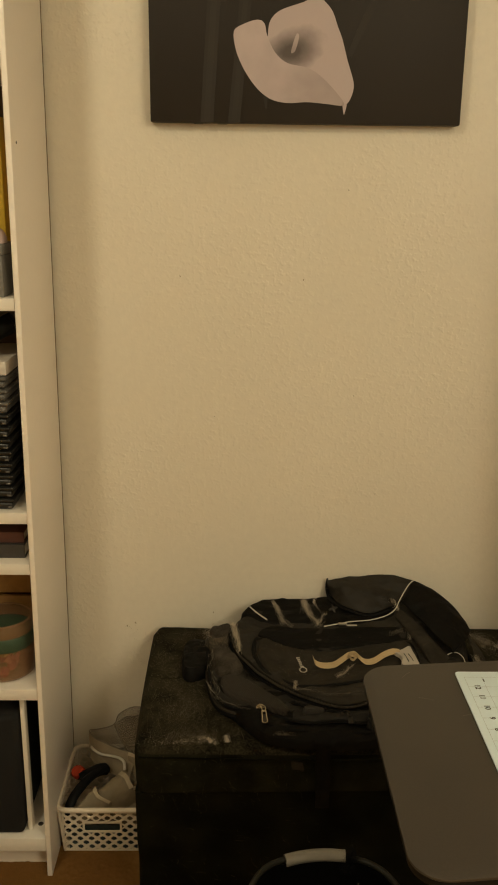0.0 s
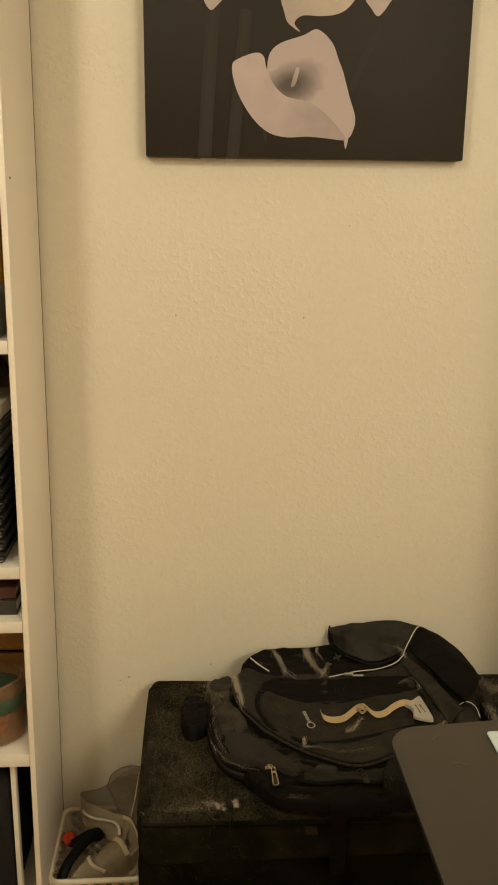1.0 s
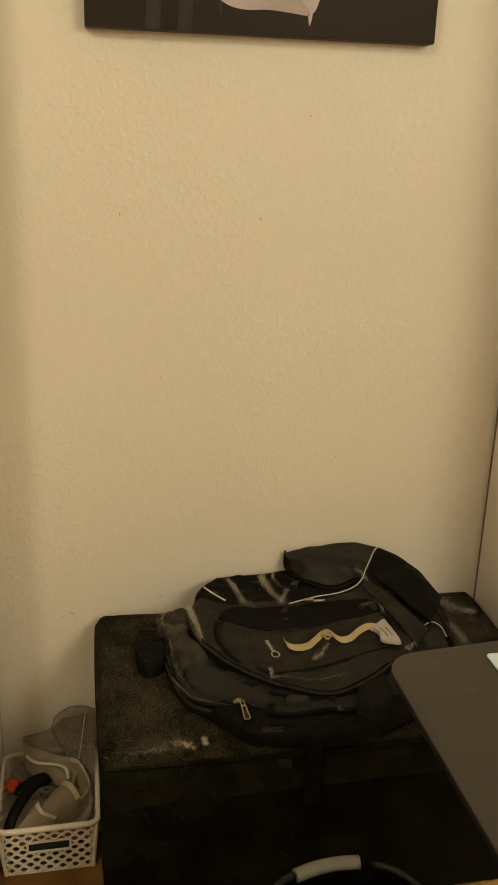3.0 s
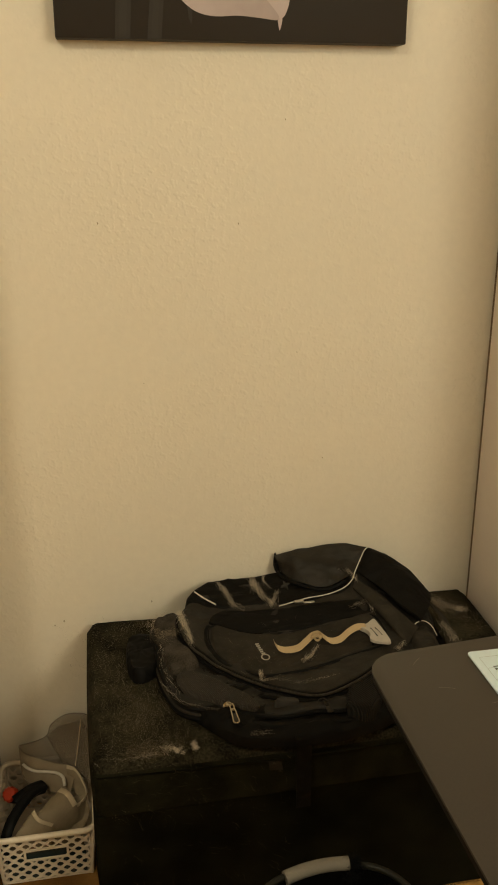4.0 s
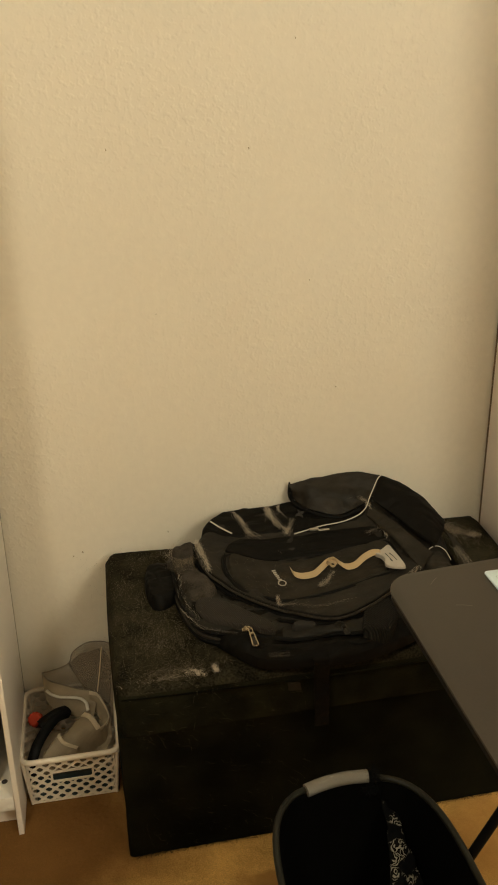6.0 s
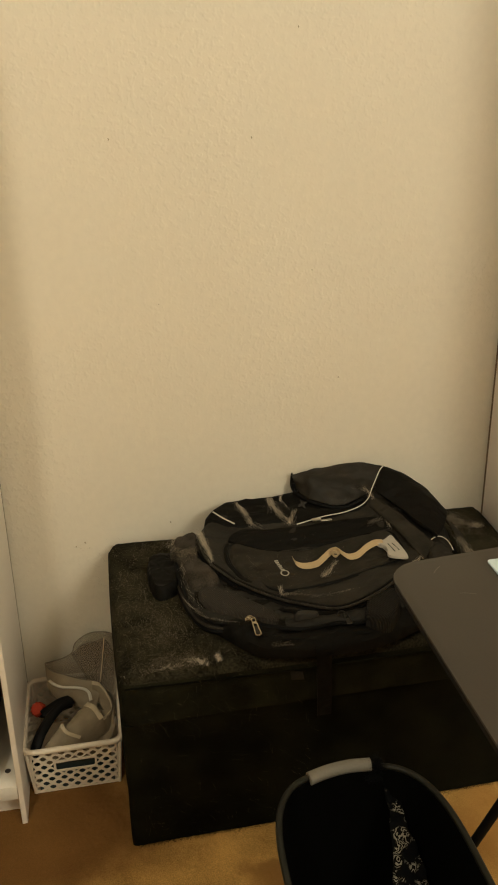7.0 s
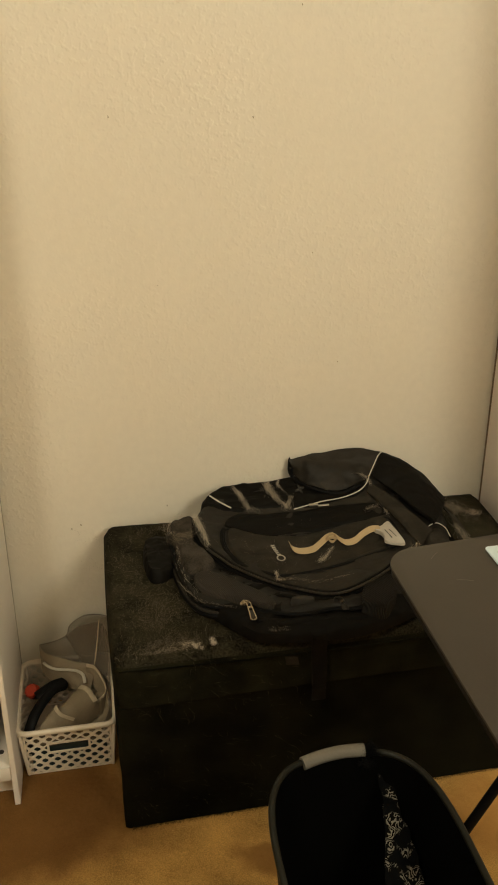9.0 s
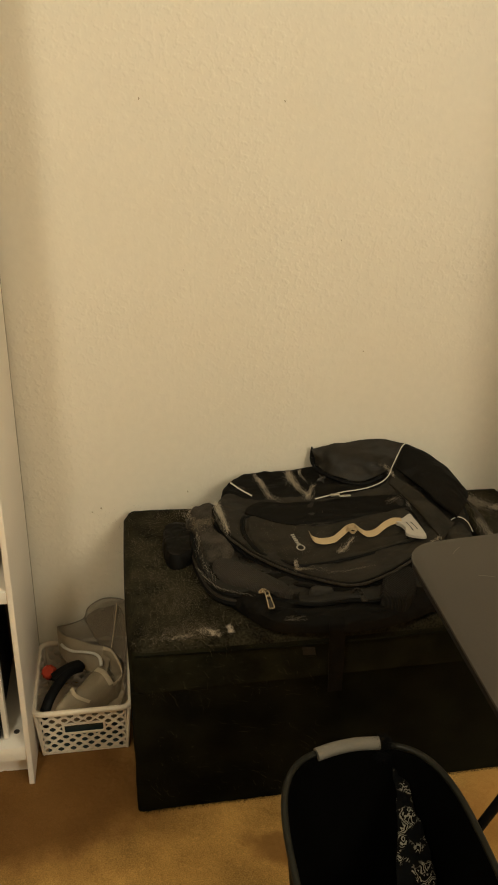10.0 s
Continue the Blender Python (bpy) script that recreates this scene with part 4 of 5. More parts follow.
        part("pull_tab", tube([at_(0.28, -0.0036), at_(0.26, 0), at_(0.28, 0.0036), at_(0.62, 0.0042), at_(0.94, 0.0048), at_(1.0, 0), at_(0.94, -0.0048), at_(0.62, -0.0042)], 0.0013, 44, 8, True), metal, s)
        part("tab_insert", sheet([[at_(0.48, -0.003), at_(0.70, -0.0034), at_(0.94, -0.004)], [at_(0.48, 0.003), at_(0.70, 0.0034), at_(0.94, 0.004)]], 0.0012, 10, 6), DULL, s)

    zip_pull(0.122, -0.377, 0.480, 0.002, -0.048, -0.004, BRASS, "pale brass zipper pull")
    zip_pull(0.289, -0.400, 0.482, 0.003, -0.026, -0.006, DULL, "dull dark zipper pull")
    s = part("zipper_pull", box(0.302, 0.322, -0.1335, -0.1265, 0.532, 0.5375, 0.002, 2), SILVER, t, "silver zipper pull on the cord")
    part("pull_tab", box(0.320, 0.344, -0.1385, -0.1325, 0.5335, 0.5355, 0.0008, 1), SILVER, s)
    part("eyelet", lathe([(0.003, 0), (0.003, 0.002), (0.0015, 0.0022)], (0.425, -0.275, bag_z(0.425, -0.275) + 0.0045), 14), BLACK_METAL, t)
    part("eyelet", lathe([(0.003, 0), (0.003, 0.002), (0.0015, 0.0022)], (0.448, -0.268, bag_z(0.448, -0.268) + 0.0045), 14), BLACK_METAL, t)
    # maker's mark as a plain ring and bars
    zl = bag_z(0.215, -0.255) + 0.0066
    part("logo_ring", tube([(0.2155 + 0.0075 * math.cos(a), -0.2585 + 0.0095 * math.sin(a), zl) for a in (i * math.tau / 6 for i in range(6))], 0.0014, 30, 6, True, flat=0.4), PRINT, t)
    for i in range(6):
        y0 = -0.2465 + 0.0052 * i
        w = (0.0075, 0.0060, 0.0070, 0.0062, 0.0068, 0.0072)[i]
        part("logo_bar", box(0.2100 - 0.0014 * i, 0.2100 + w - 0.0014 * i, y0, y0 + 0.0030, zl - 0.001 + 0.0006 * i, zl + 0.0004 + 0.0011 * i), PRINT, t)
    # webbing strap hanging over the chest's front
    part("webbing_strap", sheet([[(0.226, -0.440, 0.476), (0.254, -0.440, 0.476)], [(0.226, -0.466, 0.462), (0.254, -0.466, 0.462)], [(0.227, -0.4635, 0.42), (0.255, -0.4635, 0.42)],
                                 [(0.229, -0.4635, 0.37), (0.256, -0.4635, 0.37)], [(0.230, -0.4635, 0.315), (0.256, -0.4635, 0.315)]], 0.003, 8, 30, 0.001), BAG_DARK, t)


backpack()


def ribbon_tag():
    t = thing("ribbon", (0.33, -0.235, 0.5), "wavy tan ribbon with a silver-grey tag on the backpack", "ribbon")
    mid = [(0.239, -0.231, 0.507), (0.243, -0.246, 0.504), (0.258, -0.254, 0.502), (0.281, -0.254, 0.504), (0.298, -0.244, 0.509), (0.315, -0.232, 0.514), (0.330, -0.230, 0.515), (0.340, -0.244, 0.512),
           (0.350, -0.250, 0.509), (0.367, -0.249, 0.511), (0.389, -0.235, 0.517), (0.409, -0.228, 0.521), (0.425, -0.230, 0.521)]
    part("strip", sheet([[(x - 0.0015, y + 0.0060, z + 0.005) for x, y, z in mid], [(x + 0.0005, y - 0.0060, z - 0.002) for x, y, z in mid]], 0.0011, 96, 5), RIBBON, t)
    for k0, r0, h0 in ((0.6, 0.011, 0.5175), (2.4, 0.009, 0.5150)):
        part("knot_loop", sheet([[(0.322 + r0 * math.cos(k0 + a), -0.238 + 0.7 * r0 * math.sin(k0 + a), h0 + 0.004 * math.sin(2 * a) + d) for a in (i_ * 0.62 for i_ in range(9))] for d in (0.0035, -0.0025)], 0.0011, 40, 5), RIBBON, t)
    outline = [(0.413, -0.228), (0.432, -0.216), (0.449, -0.205), (0.453, -0.227), (0.4555, -0.255), (0.457, -0.287), (0.436, -0.284), (0.421, -0.273), (0.424, -0.256), (0.421, -0.241)]
    tag = part("tag", pillow(outline, 0.5145, lambda x, y: 0.5205 + 0.06 * max(0, y + 0.27) + 0.0015 * math.sin(90 * (y + 0.2)), 0.0008, 80, 10, 0.0006, 40), TAG, t, "silver-grey swing tag")
    for x0, y0, x1, y1 in ((0.4315, -0.238, 0.4365, -0.266), (0.4405, -0.238, 0.4465, -0.264)):
        part("slot", tube([(x0, y0, 0.5232), ((x0 + x1) / 2, (y0 + y1) / 2, 0.5226), (x1, y1, 0.5216)], 0.0013, 10, 6, flat=0.6), INK, tag)



ribbon_tag()


# ---- white basket and what it holds ----
def lattice(origin_pt, u, v, w, h, slot=None, nx=7, nz=5, hole=0.60, thick=0.0024):
    """One moulded trellis panel, w by h along the axes u and v: diamonds in offset rows, with an opening if slot is given."""
    bm = bmesh.new()
    o, u, v = Vector(origin_pt), Vector(u).normalized(), Vector(v).normalized()
    nrm = u.cross(v)
    px, pz, m = w / nx, h / nz, 0.0035
    place = lambda q, d: o + u * q[0] + v * q[1] + nrm * d

    def ring(outer, inner):
        lay = [[bm.verts.new(place(q, d)) for q in r] for r in (outer, inner) for d in (-thick / 2, thick / 2)]
        ol, oh, il, ih = lay
        k = len(outer)
        for i in range(k):
            n_ = (i + 1) % k
            bm.faces.new((ol[i], ol[n_], il[n_], il[i])), bm.faces.new((oh[i], ih[i], ih[n_], oh[n_]))
            bm.faces.new((il[i], il[n_], ih[n_], ih[i]))

    for i in range(2 * nx + 1):
        for j in range(2 * nz + 1):
            if (i + j) % 2:
                continue
            cx, cz = i * px / 2, j * pz / 2
            if slot and slot[0] - px * 0.3 < cx < slot[1] + px * 0.3 and slot[2] - pz * 0.3 < cz < slot[3] + pz * 0.3:
                continue
            c4 = ((px / 2, 0), (0, pz / 2), (-px / 2, 0), (0, -pz / 2))
            corner = [q for a, b in zip(c4, c4[1:] + c4[:1]) for q in ((*a, 1.0), ((a[0] + b[0]) / 2, (a[1] + b[1]) / 2, 1.26))]
            clamp = lambda q, e: (min(max(q[0], e), w - e), min(max(q[1], e), h - e))
            ring([clamp((cx + a, cz + c), 0) for a, c, k in corner], [clamp((cx + a * hole * k, cz + c * hole * k), m) for a, c, k in corner])
    bars = [((0, 0), (w, m)), ((0, h - m), (w, h)), ((0, 0), (m, h)), ((w - m, 0), (w, h))]
    if slot:
        a, b, c, d = slot
        e = 0.0045
        bars += [((a - e, c - e), (b + e, c)), ((a - e, d), (b + e, d + e)), ((a - e, c), (a, d)), ((b, c), (b + e, d))]
    for (x0, z0), (x1, z1) in bars:
        q = ((x0, z0), (x1, z0), (x1, z1), (x0, z1))
        lo, hi = [bm.verts.new(place(p, -0.62 * thick)) for p in q], [bm.verts.new(place(p, 0.62 * thick)) for p in q]
        bm.faces.new(lo[::-1]), bm.faces.new(hi)
        for i in range(4):
            bm.faces.new((lo[i], lo[(i + 1) % 4], hi[(i + 1) % 4], hi[i]))
    bmesh.ops.remove_doubles(bm, verts=bm.verts, dist=0.0003)
    bmesh.ops.dissolve_degenerate(bm, edges=bm.edges, dist=0.0002)
    return bm


def basket():
    t = thing("basket", (-0.228, -0.13, 0), "small white plastic lattice basket beside the black chest", "basket")
    x0, x1, y0, y1, h = -0.318, -0.139, -0.227, -0.016, 0.118
    g = 0.009
    part("front_panel", lattice((x0, y0, 0.004), (1, 0, 0), (0, -g / h, 1), x1 - x0, h, (0.050, 0.130, 0.058, 0.080)), BASKET, t)
    part("back_panel", lattice((x0, y1, 0.004), (1, 0, 0), (0, g / h, 1), x1 - x0, h, (0.052, 0.128, 0.060, 0.082)), BASKET, t)
    part("side_panel", lattice((x0, y0, 0.004), (0, 1, 0), (-g / h, 0, 1), y1 - y0, h), BASKET, t)
    part("side_panel", lattice((x1, y0, 0.004), (0, 1, 0), (g / h, 0, 1), y1 - y0, h), BASKET, t)
    part("bottom", box(x0, x1, y0, y1, 0.001, 0.0045, 0.001, 1), BASKET, t)
    for x in (x0, x1):
        for y in (y0, y1):
            sx, sy = (-g if x == x0 else g), (-g if y == y0 else g)
            part("corner_post", tube([(x - sx * 0.25, y - sy * 0.25, 0.003), (x + sx * 0.75, y + sy * 0.75, h)], 0.0042, 2, 10), BASKET, t)
    c, r = (x0 - g - 0.002, x1 + g + 0.002, y0 - g - 0.002, y1 + g + 0.002), 0.022
    loop = []
    for cx, cy, a0 in ((c[1] - r, c[3] - r, 0), (c[0] + r, c[3] - r, 90), (c[0] + r, c[2] + r, 180), (c[1] - r, c[2] + r, 270)):
        loop += [(cx + r * math.cos(radians(a0 + 15 * k)), cy + r * math.sin(radians(a0 + 15 * k)), h + 0.004) for k in range(7)]
    part("rim", tube(loop, 0.0062, 0, 10, True, smooth_path=False), BASKET, t, "rounded white rim")


basket()


def organza_bag():
    t = thing("organza_bag", (-0.22, -0.12, 0.01), "crumpled sheer grey organza bags stuffed in the basket", "cloth bag")
    back = [(-0.281, -0.050, 0.202), (-0.255, -0.045, 0.202), (-0.224, -0.035, 0.208), (-0.212, -0.028, 0.231), (-0.181, -0.022, 0.247), (-0.148, -0.022, 0.246), (-0.128, -0.026, 0.240)]
    part("back_cloth", sheet([back, [(-0.272, -0.060, 0.177), (-0.247, -0.055, 0.173), (-0.221, -0.048, 0.173), (-0.199, -0.040, 0.186), (-0.177, -0.036, 0.192), (-0.152, -0.034, 0.188), (-0.130, -0.040, 0.185)],
                              [(-0.270, -0.075, 0.13), (-0.248, -0.07, 0.119), (-0.226, -0.065, 0.108), (-0.202, -0.06, 0.106), (-0.181, -0.055, 0.105), (-0.160, -0.06, 0.107), (-0.140, -0.07, 0.11)]], 0.0016, 44, 26, 0.006, 28, 3), ORGANZA, t)
    part("back_hem", tube([(x, y - 0.001, z) for x, y, z in back], 0.0011, 48, 6), HEM_DARK, t)
    part("hump_cloth", sheet([[(-0.223, -0.040, 0.209), (-0.200, -0.034, 0.226), (-0.170, -0.030, 0.230), (-0.149, -0.030, 0.233)], [(-0.206, -0.050, 0.180), (-0.190, -0.046, 0.188), (-0.172, -0.044, 0.190), (-0.156, -0.046, 0.186)],
                              [(-0.192, -0.062, 0.150), (-0.184, -0.066, 0.150), (-0.175, -0.070, 0.150), (-0.166, -0.075, 0.150)]], 0.0014, 26, 22, 0.004, 36, 5), ORGANZA, t)
    part("fold_line", tube([(-0.223, -0.042, 0.211), (-0.207, -0.053, 0.180), (-0.192, -0.064, 0.152)], 0.0010, 20, 6), HEM_DARK, t)
    part("side_cloth", sheet([[(-0.149, -0.030, 0.234), (-0.139, -0.034, 0.222), (-0.130, -0.050, 0.205)], [(-0.158, -0.052, 0.184), (-0.146, -0.058, 0.172), (-0.131, -0.075, 0.160)],
                              [(-0.167, -0.078, 0.152), (-0.150, -0.090, 0.138), (-0.136, -0.110, 0.120)]], 0.0016, 20, 22, 0.003, 40, 6), ORGANZA, t)
    part("side_hem", tube([(-0.149, -0.031, 0.236), (-0.158, -0.053, 0.186), (-0.166, -0.078, 0.153)], 0.0011, 20, 6), HEM, t)
    over = [(-0.282, -0.055, 0.204), (-0.269, -0.065, 0.190), (-0.242, -0.072, 0.180), (-0.207, -0.080, 0.169), (-0.176, -0.088, 0.163), (-0.165, -0.100, 0.155)]
    part("middle_cloth", sheet([over, [(-0.281, -0.068, 0.176), (-0.266, -0.078, 0.158), (-0.238, -0.086, 0.150), (-0.207, -0.098, 0.145), (-0.184, -0.107, 0.141), (-0.173, -0.118, 0.137)],
                                [(-0.278, -0.080, 0.149), (-0.262, -0.090, 0.128), (-0.232, -0.100, 0.118), (-0.207, -0.115, 0.119), (-0.191, -0.125, 0.118), (-0.181, -0.135, 0.119)]], 0.0016, 40, 22, 0.003, 35, 9), ORGANZA_DENSE, t)
    part("fold_hem", tube([(x, y - 0.001, z + 0.001) for x, y, z in over], 0.0010, 40, 6), HEM_DARK, t)
    part("white_band", tube([(-0.275, -0.078, 0.175), (-0.266, -0.083, 0.167), (-0.249, -0.089, 0.161), (-0.223, -0.096, 0.161), (-0.203, -0.104, 0.161), (-0.191, -0.116, 0.158), (-0.188, -0.129, 0.147)], 0.0036, 44, 10, flat=0.7), CORD, t, "thick white drawcord")
    rim = [(-0.183, -0.092, 0.169), (-0.166, -0.100, 0.166), (-0.152, -0.115, 0.149), (-0.144, -0.135, 0.131), (-0.153, -0.150, 0.124), (-0.167, -0.163, 0.124)]
    part("loop_cloth", sheet([rim, [(-0.184, -0.099, 0.148), (-0.168, -0.108, 0.147), (-0.156, -0.123, 0.128), (-0.148, -0.143, 0.108), (-0.156, -0.158, 0.102), (-0.170, -0.169, 0.105)],
                              [(-0.184, -0.105, 0.127), (-0.171, -0.115, 0.126), (-0.162, -0.130, 0.108), (-0.153, -0.150, 0.087), (-0.159, -0.165, 0.081), (-0.173, -0.175, 0.086)]], 0.0018, 36, 14, 0.002, 50, 4), ORGANZA_DENSE, t)
    part("loop_hem", sheet([[(x, y - 0.001, z + 0.001) for x, y, z in rim], [(x - 0.001, y - 0.003, z - 0.007) for x, y, z in rim]], 0.0022, 40, 5, 0.0006, 60, 2), HEM, t)
    left, crest, right = ([(-0.198, -0.125, 0.137), (-0.218, -0.150, 0.133), (-0.241, -0.178, 0.129), (-0.258, -0.192, 0.112)], [(-0.179, -0.148, 0.144), (-0.200, -0.170, 0.137), (-0.226, -0.190, 0.128), (-0.241, -0.202, 0.112)],
                          [(-0.165, -0.166, 0.127), (-0.188, -0.182, 0.117), (-0.211, -0.197, 0.109), (-0.225, -0.207, 0.095)])
    part("rolled_cloth", sheet([[(x - 0.004, y + 0.006, z - 0.03) for x, y, z in left], left, crest, right, [(x + 0.004, y - 0.002, z - 0.035) for x, y, z in right]], 0.0024, 34, 26, 0.0022, 40, 12), ORGANZA_DENSE, t)
    part("roll_hem", sheet([[(-0.196, -0.124, 0.139), (-0.1785, -0.1495, 0.1475), (-0.163, -0.1685, 0.1295)], [(-0.2045, -0.1345, 0.1385), (-0.187, -0.1575, 0.1465), (-0.1725, -0.1740, 0.1285)]], 0.0026, 26, 5, 0.0005, 60, 5), HEM, t)
    left, crest, right = ([(-0.249, -0.185, 0.142), (-0.273, -0.205, 0.124), (-0.293, -0.218, 0.100), (-0.300, -0.220, 0.070)], [(-0.237, -0.203, 0.134), (-0.258, -0.214, 0.115), (-0.272, -0.222, 0.096), (-0.276, -0.224, 0.066)],
                          [(-0.213, -0.202, 0.117), (-0.222, -0.212, 0.101), (-0.230, -0.220, 0.089), (-0.236, -0.222, 0.062)])
    part("cuff_cloth", sheet([[(x - 0.003, y + 0.008, z - 0.03) for x, y, z in left], left, crest, right, [(x + 0.006, y, z - 0.03) for x, y, z in right]], 0.0024, 34, 26, 0.0022, 40, 17), ORGANZA_DENSE, t)
    part("cuff_hem", sheet([[(-0.248, -0.1855, 0.1445), (-0.2365, -0.2050, 0.1370), (-0.2115, -0.2045, 0.1195)], [(-0.254, -0.1925, 0.1415), (-0.2420, -0.2090, 0.1335), (-0.2155, -0.2085, 0.1155)]], 0.0028, 26, 5, 0.0005, 60, 8), HEM, t)
    part("tail_cloth", sheet([[(-0.169, -0.120, 0.110), (-0.156, -0.130, 0.116), (-0.143, -0.138, 0.128)], [(-0.185, -0.165, 0.086), (-0.165, -0.160, 0.085), (-0.142, -0.155, 0.092)], [(-0.221, -0.213, 0.079), (-0.187, -0.200, 0.072), (-0.155, -0.185, 0.07)],
                              [(-0.221, -0.220, 0.03), (-0.187, -0.215, 0.03), (-0.150, -0.205, 0.03)]], 0.002, 24, 26, 0.005, 40, 18), ORGANZA_DENSE, t)


organza_bag()


def hand_tool():
    t = thing("spray_nozzle", (-0.28, -0.16, 0.01), "black curved handle with an orange-red cap in the basket", "handle")
    part("handle", tube([(-0.313, -0.219, 0.060), (-0.309, -0.214, 0.098), (-0.300, -0.200, 0.120), (-0.290, -0.180, 0.129), (-0.273, -0.153, 0.137), (-0.253, -0.128, 0.141), (-0.231, -0.110, 0.138)], 0.0115, 44, 12, flat=0.75), BLACK_STRAP, t)
    part("grip", tube([(-0.290, -0.138, 0.128), (-0.272, -0.130, 0.135), (-0.252, -0.118, 0.138), (-0.236, -0.108, 0.134)], 0.0165, 18, 12, flat=0.8), BLACK_STRAP, t)
    prof = [(0.004, -0.012), (0.012, -0.012), (0.0155, -0.009), (0.0155, 0.008), (0.012, 0.0125), (0.006, 0.014), (0.003, 0.013)]
    bm = lathe(prof, (0, 0, 0), 24)
    for v in bm.verts:
        a = math.atan2(v.co.y, v.co.x)
        v.co.xy *= 1 + 0.05 * math.cos(12 * a)
    bmesh.ops.transform(bm, matrix=pose(-0.302, -0.108, 0.124, 40, -15, 0), verts=bm.verts)
    part("cap", bm, RED, t, "ribbed orange-red cap")
    part("neck", tube([(-0.300, -0.115, 0.116), (-0.284, -0.126, 0.122)], 0.007, 6, 10), BLACK_STRAP, t)


hand_tool()
# thin dark pouch, widened across the front so the lattice holes look shaded
tagged(part("folded_pouch", box(-0.306, -0.150, -0.2255, -0.2215, 0.006, 0.073, 0.0016, 2), TEAL), "dark teal pouch inside the basket, widened to shade the lattice holes", "pouch")


# ---- folding table, cutting mat ----
def round_rect(x0, x1, y0, y1, r, z, skew=0.0, n=10):
    out = []
    for cx, cy, a0 in ((x1 - r, y1 - r, 0), (x0 + r, y1 - r, 90), (x0 + r, y0 + r, 180), (x1 - r, y0 + r, 270)):
        for k in range(n + 1):
            a = radians(a0 + 90 * k / n)
            x, y = cx + r * math.cos(a), cy + r * math.sin(a)
            out.append(Vector((x, y + skew * (x - x0), z)))
    return out


def slab(outline, z0, z1, bevel):
    bm = bmesh.new()
    c = sum(outline, Vector()) / len(outline)
    loops = []
    for z, inset in ((z0, bevel), (z0 + bevel, 0), (z1 - bevel, 0), (z1 - bevel * 0.3, bevel * 0.3), (z1, bevel)):
        loops.append([bm.verts.new(((p - c) * (1 - inset / (p - c).length) + c).xy.to_3d() + Vector((0, 0, z))) for p in outline])
    for a, b in zip(loops, loops[1:]):
        for j in range(len(outline)):
            bm.faces.new((a[j], a[(j + 1) % len(outline)], b[(j + 1) % len(outline)], b[j]))
    bm.faces.new(loops[0][::-1]), bm.faces.new(loops[-1])
    return bm


def folding_table():
    t = thing("folding_table", (0.49, -0.88, 0), "small folding table with dark taupe rounded top", "table")
    part("tabletop", slab(round_rect(0.269, 0.725, -1.113, -0.668, 0.045, 0, 0.09), 0.7455, 0.75, 0.0012), DESK, t)
    part("edge_band", slab(round_rect(0.2705, 0.7235, -1.1115, -0.6695, 0.045, 0, 0.09), 0.733, 0.745, 0.003), DESK_EDGE, t, "black table edge band")
    for y in (-0.705, -1.03):
        part("leg", tube([(0.33, y, 0.008), (0.69, y, 0.72)], 0.0085, 2, 12), BLACK_METAL, t)
        part("leg", tube([(0.69, y + 0.02, 0.008), (0.34, y + 0.02, 0.72)], 0.0085, 2, 12), BLACK_METAL, t)
    part("cross_bar", tube([(0.69, -1.012, 0.03), (0.69, -0.683, 0.03)], 0.007, 2, 10), BLACK_METAL, t)
    part("under_rail", box(0.33, 0.352, -1.06, -0.67, 0.716, 0.7325, 0.003), BLACK_METAL, t)
    part("under_rail", box(0.68, 0.702, -1.04, -0.65, 0.716, 0.7325, 0.003), BLACK_METAL, t)
    scratch = mat("pale_scratch", (0.16, 0.14, 0.12), 0.6)
    for x, y, a in ((0.345, -0.755, -0.3), (0.40, -0.80, 0.1), (0.33, -0.70, 0.8)):
        part("scratch", tube([(x, y, 0.7502), (x + 0.01 * math.cos(a), y + 0.01 * math.sin(a) + 0.001, 0.7502), (x + 0.022 * math.cos(a), y + 0.022 * math.sin(a), 0.7502)], 0.0005, 10, 4, flat=0.4), scratch, t)


folding_table()


def glyphs(text, x, y, z, size, parent, turn=0):
    cu = bpy.data.curves.new("text", "FONT")
    cu.body, cu.size, cu.align_x, cu.align_y, cu.extrude = text, size, "CENTER", "CENTER", 0.0001
    cu.offset = 0.0003
    tmp = bpy.data.objects.new("text", cu)
    scene.collection.objects.link(tmp)
    me = bpy.data.meshes.new_from_object(tmp.evaluated_get(bpy.context.evaluated_depsgraph_get()))
    bpy.data.objects.remove(tmp)
    me.materials.clear()
    me.materials.append(INK)
    ob = new("number", me)
    ob.parent = parent
    ob.location = Vector((x, y, z)) - origin(parent)
    ob.rotation_euler = (0, 0, radians(turn))
    return ob


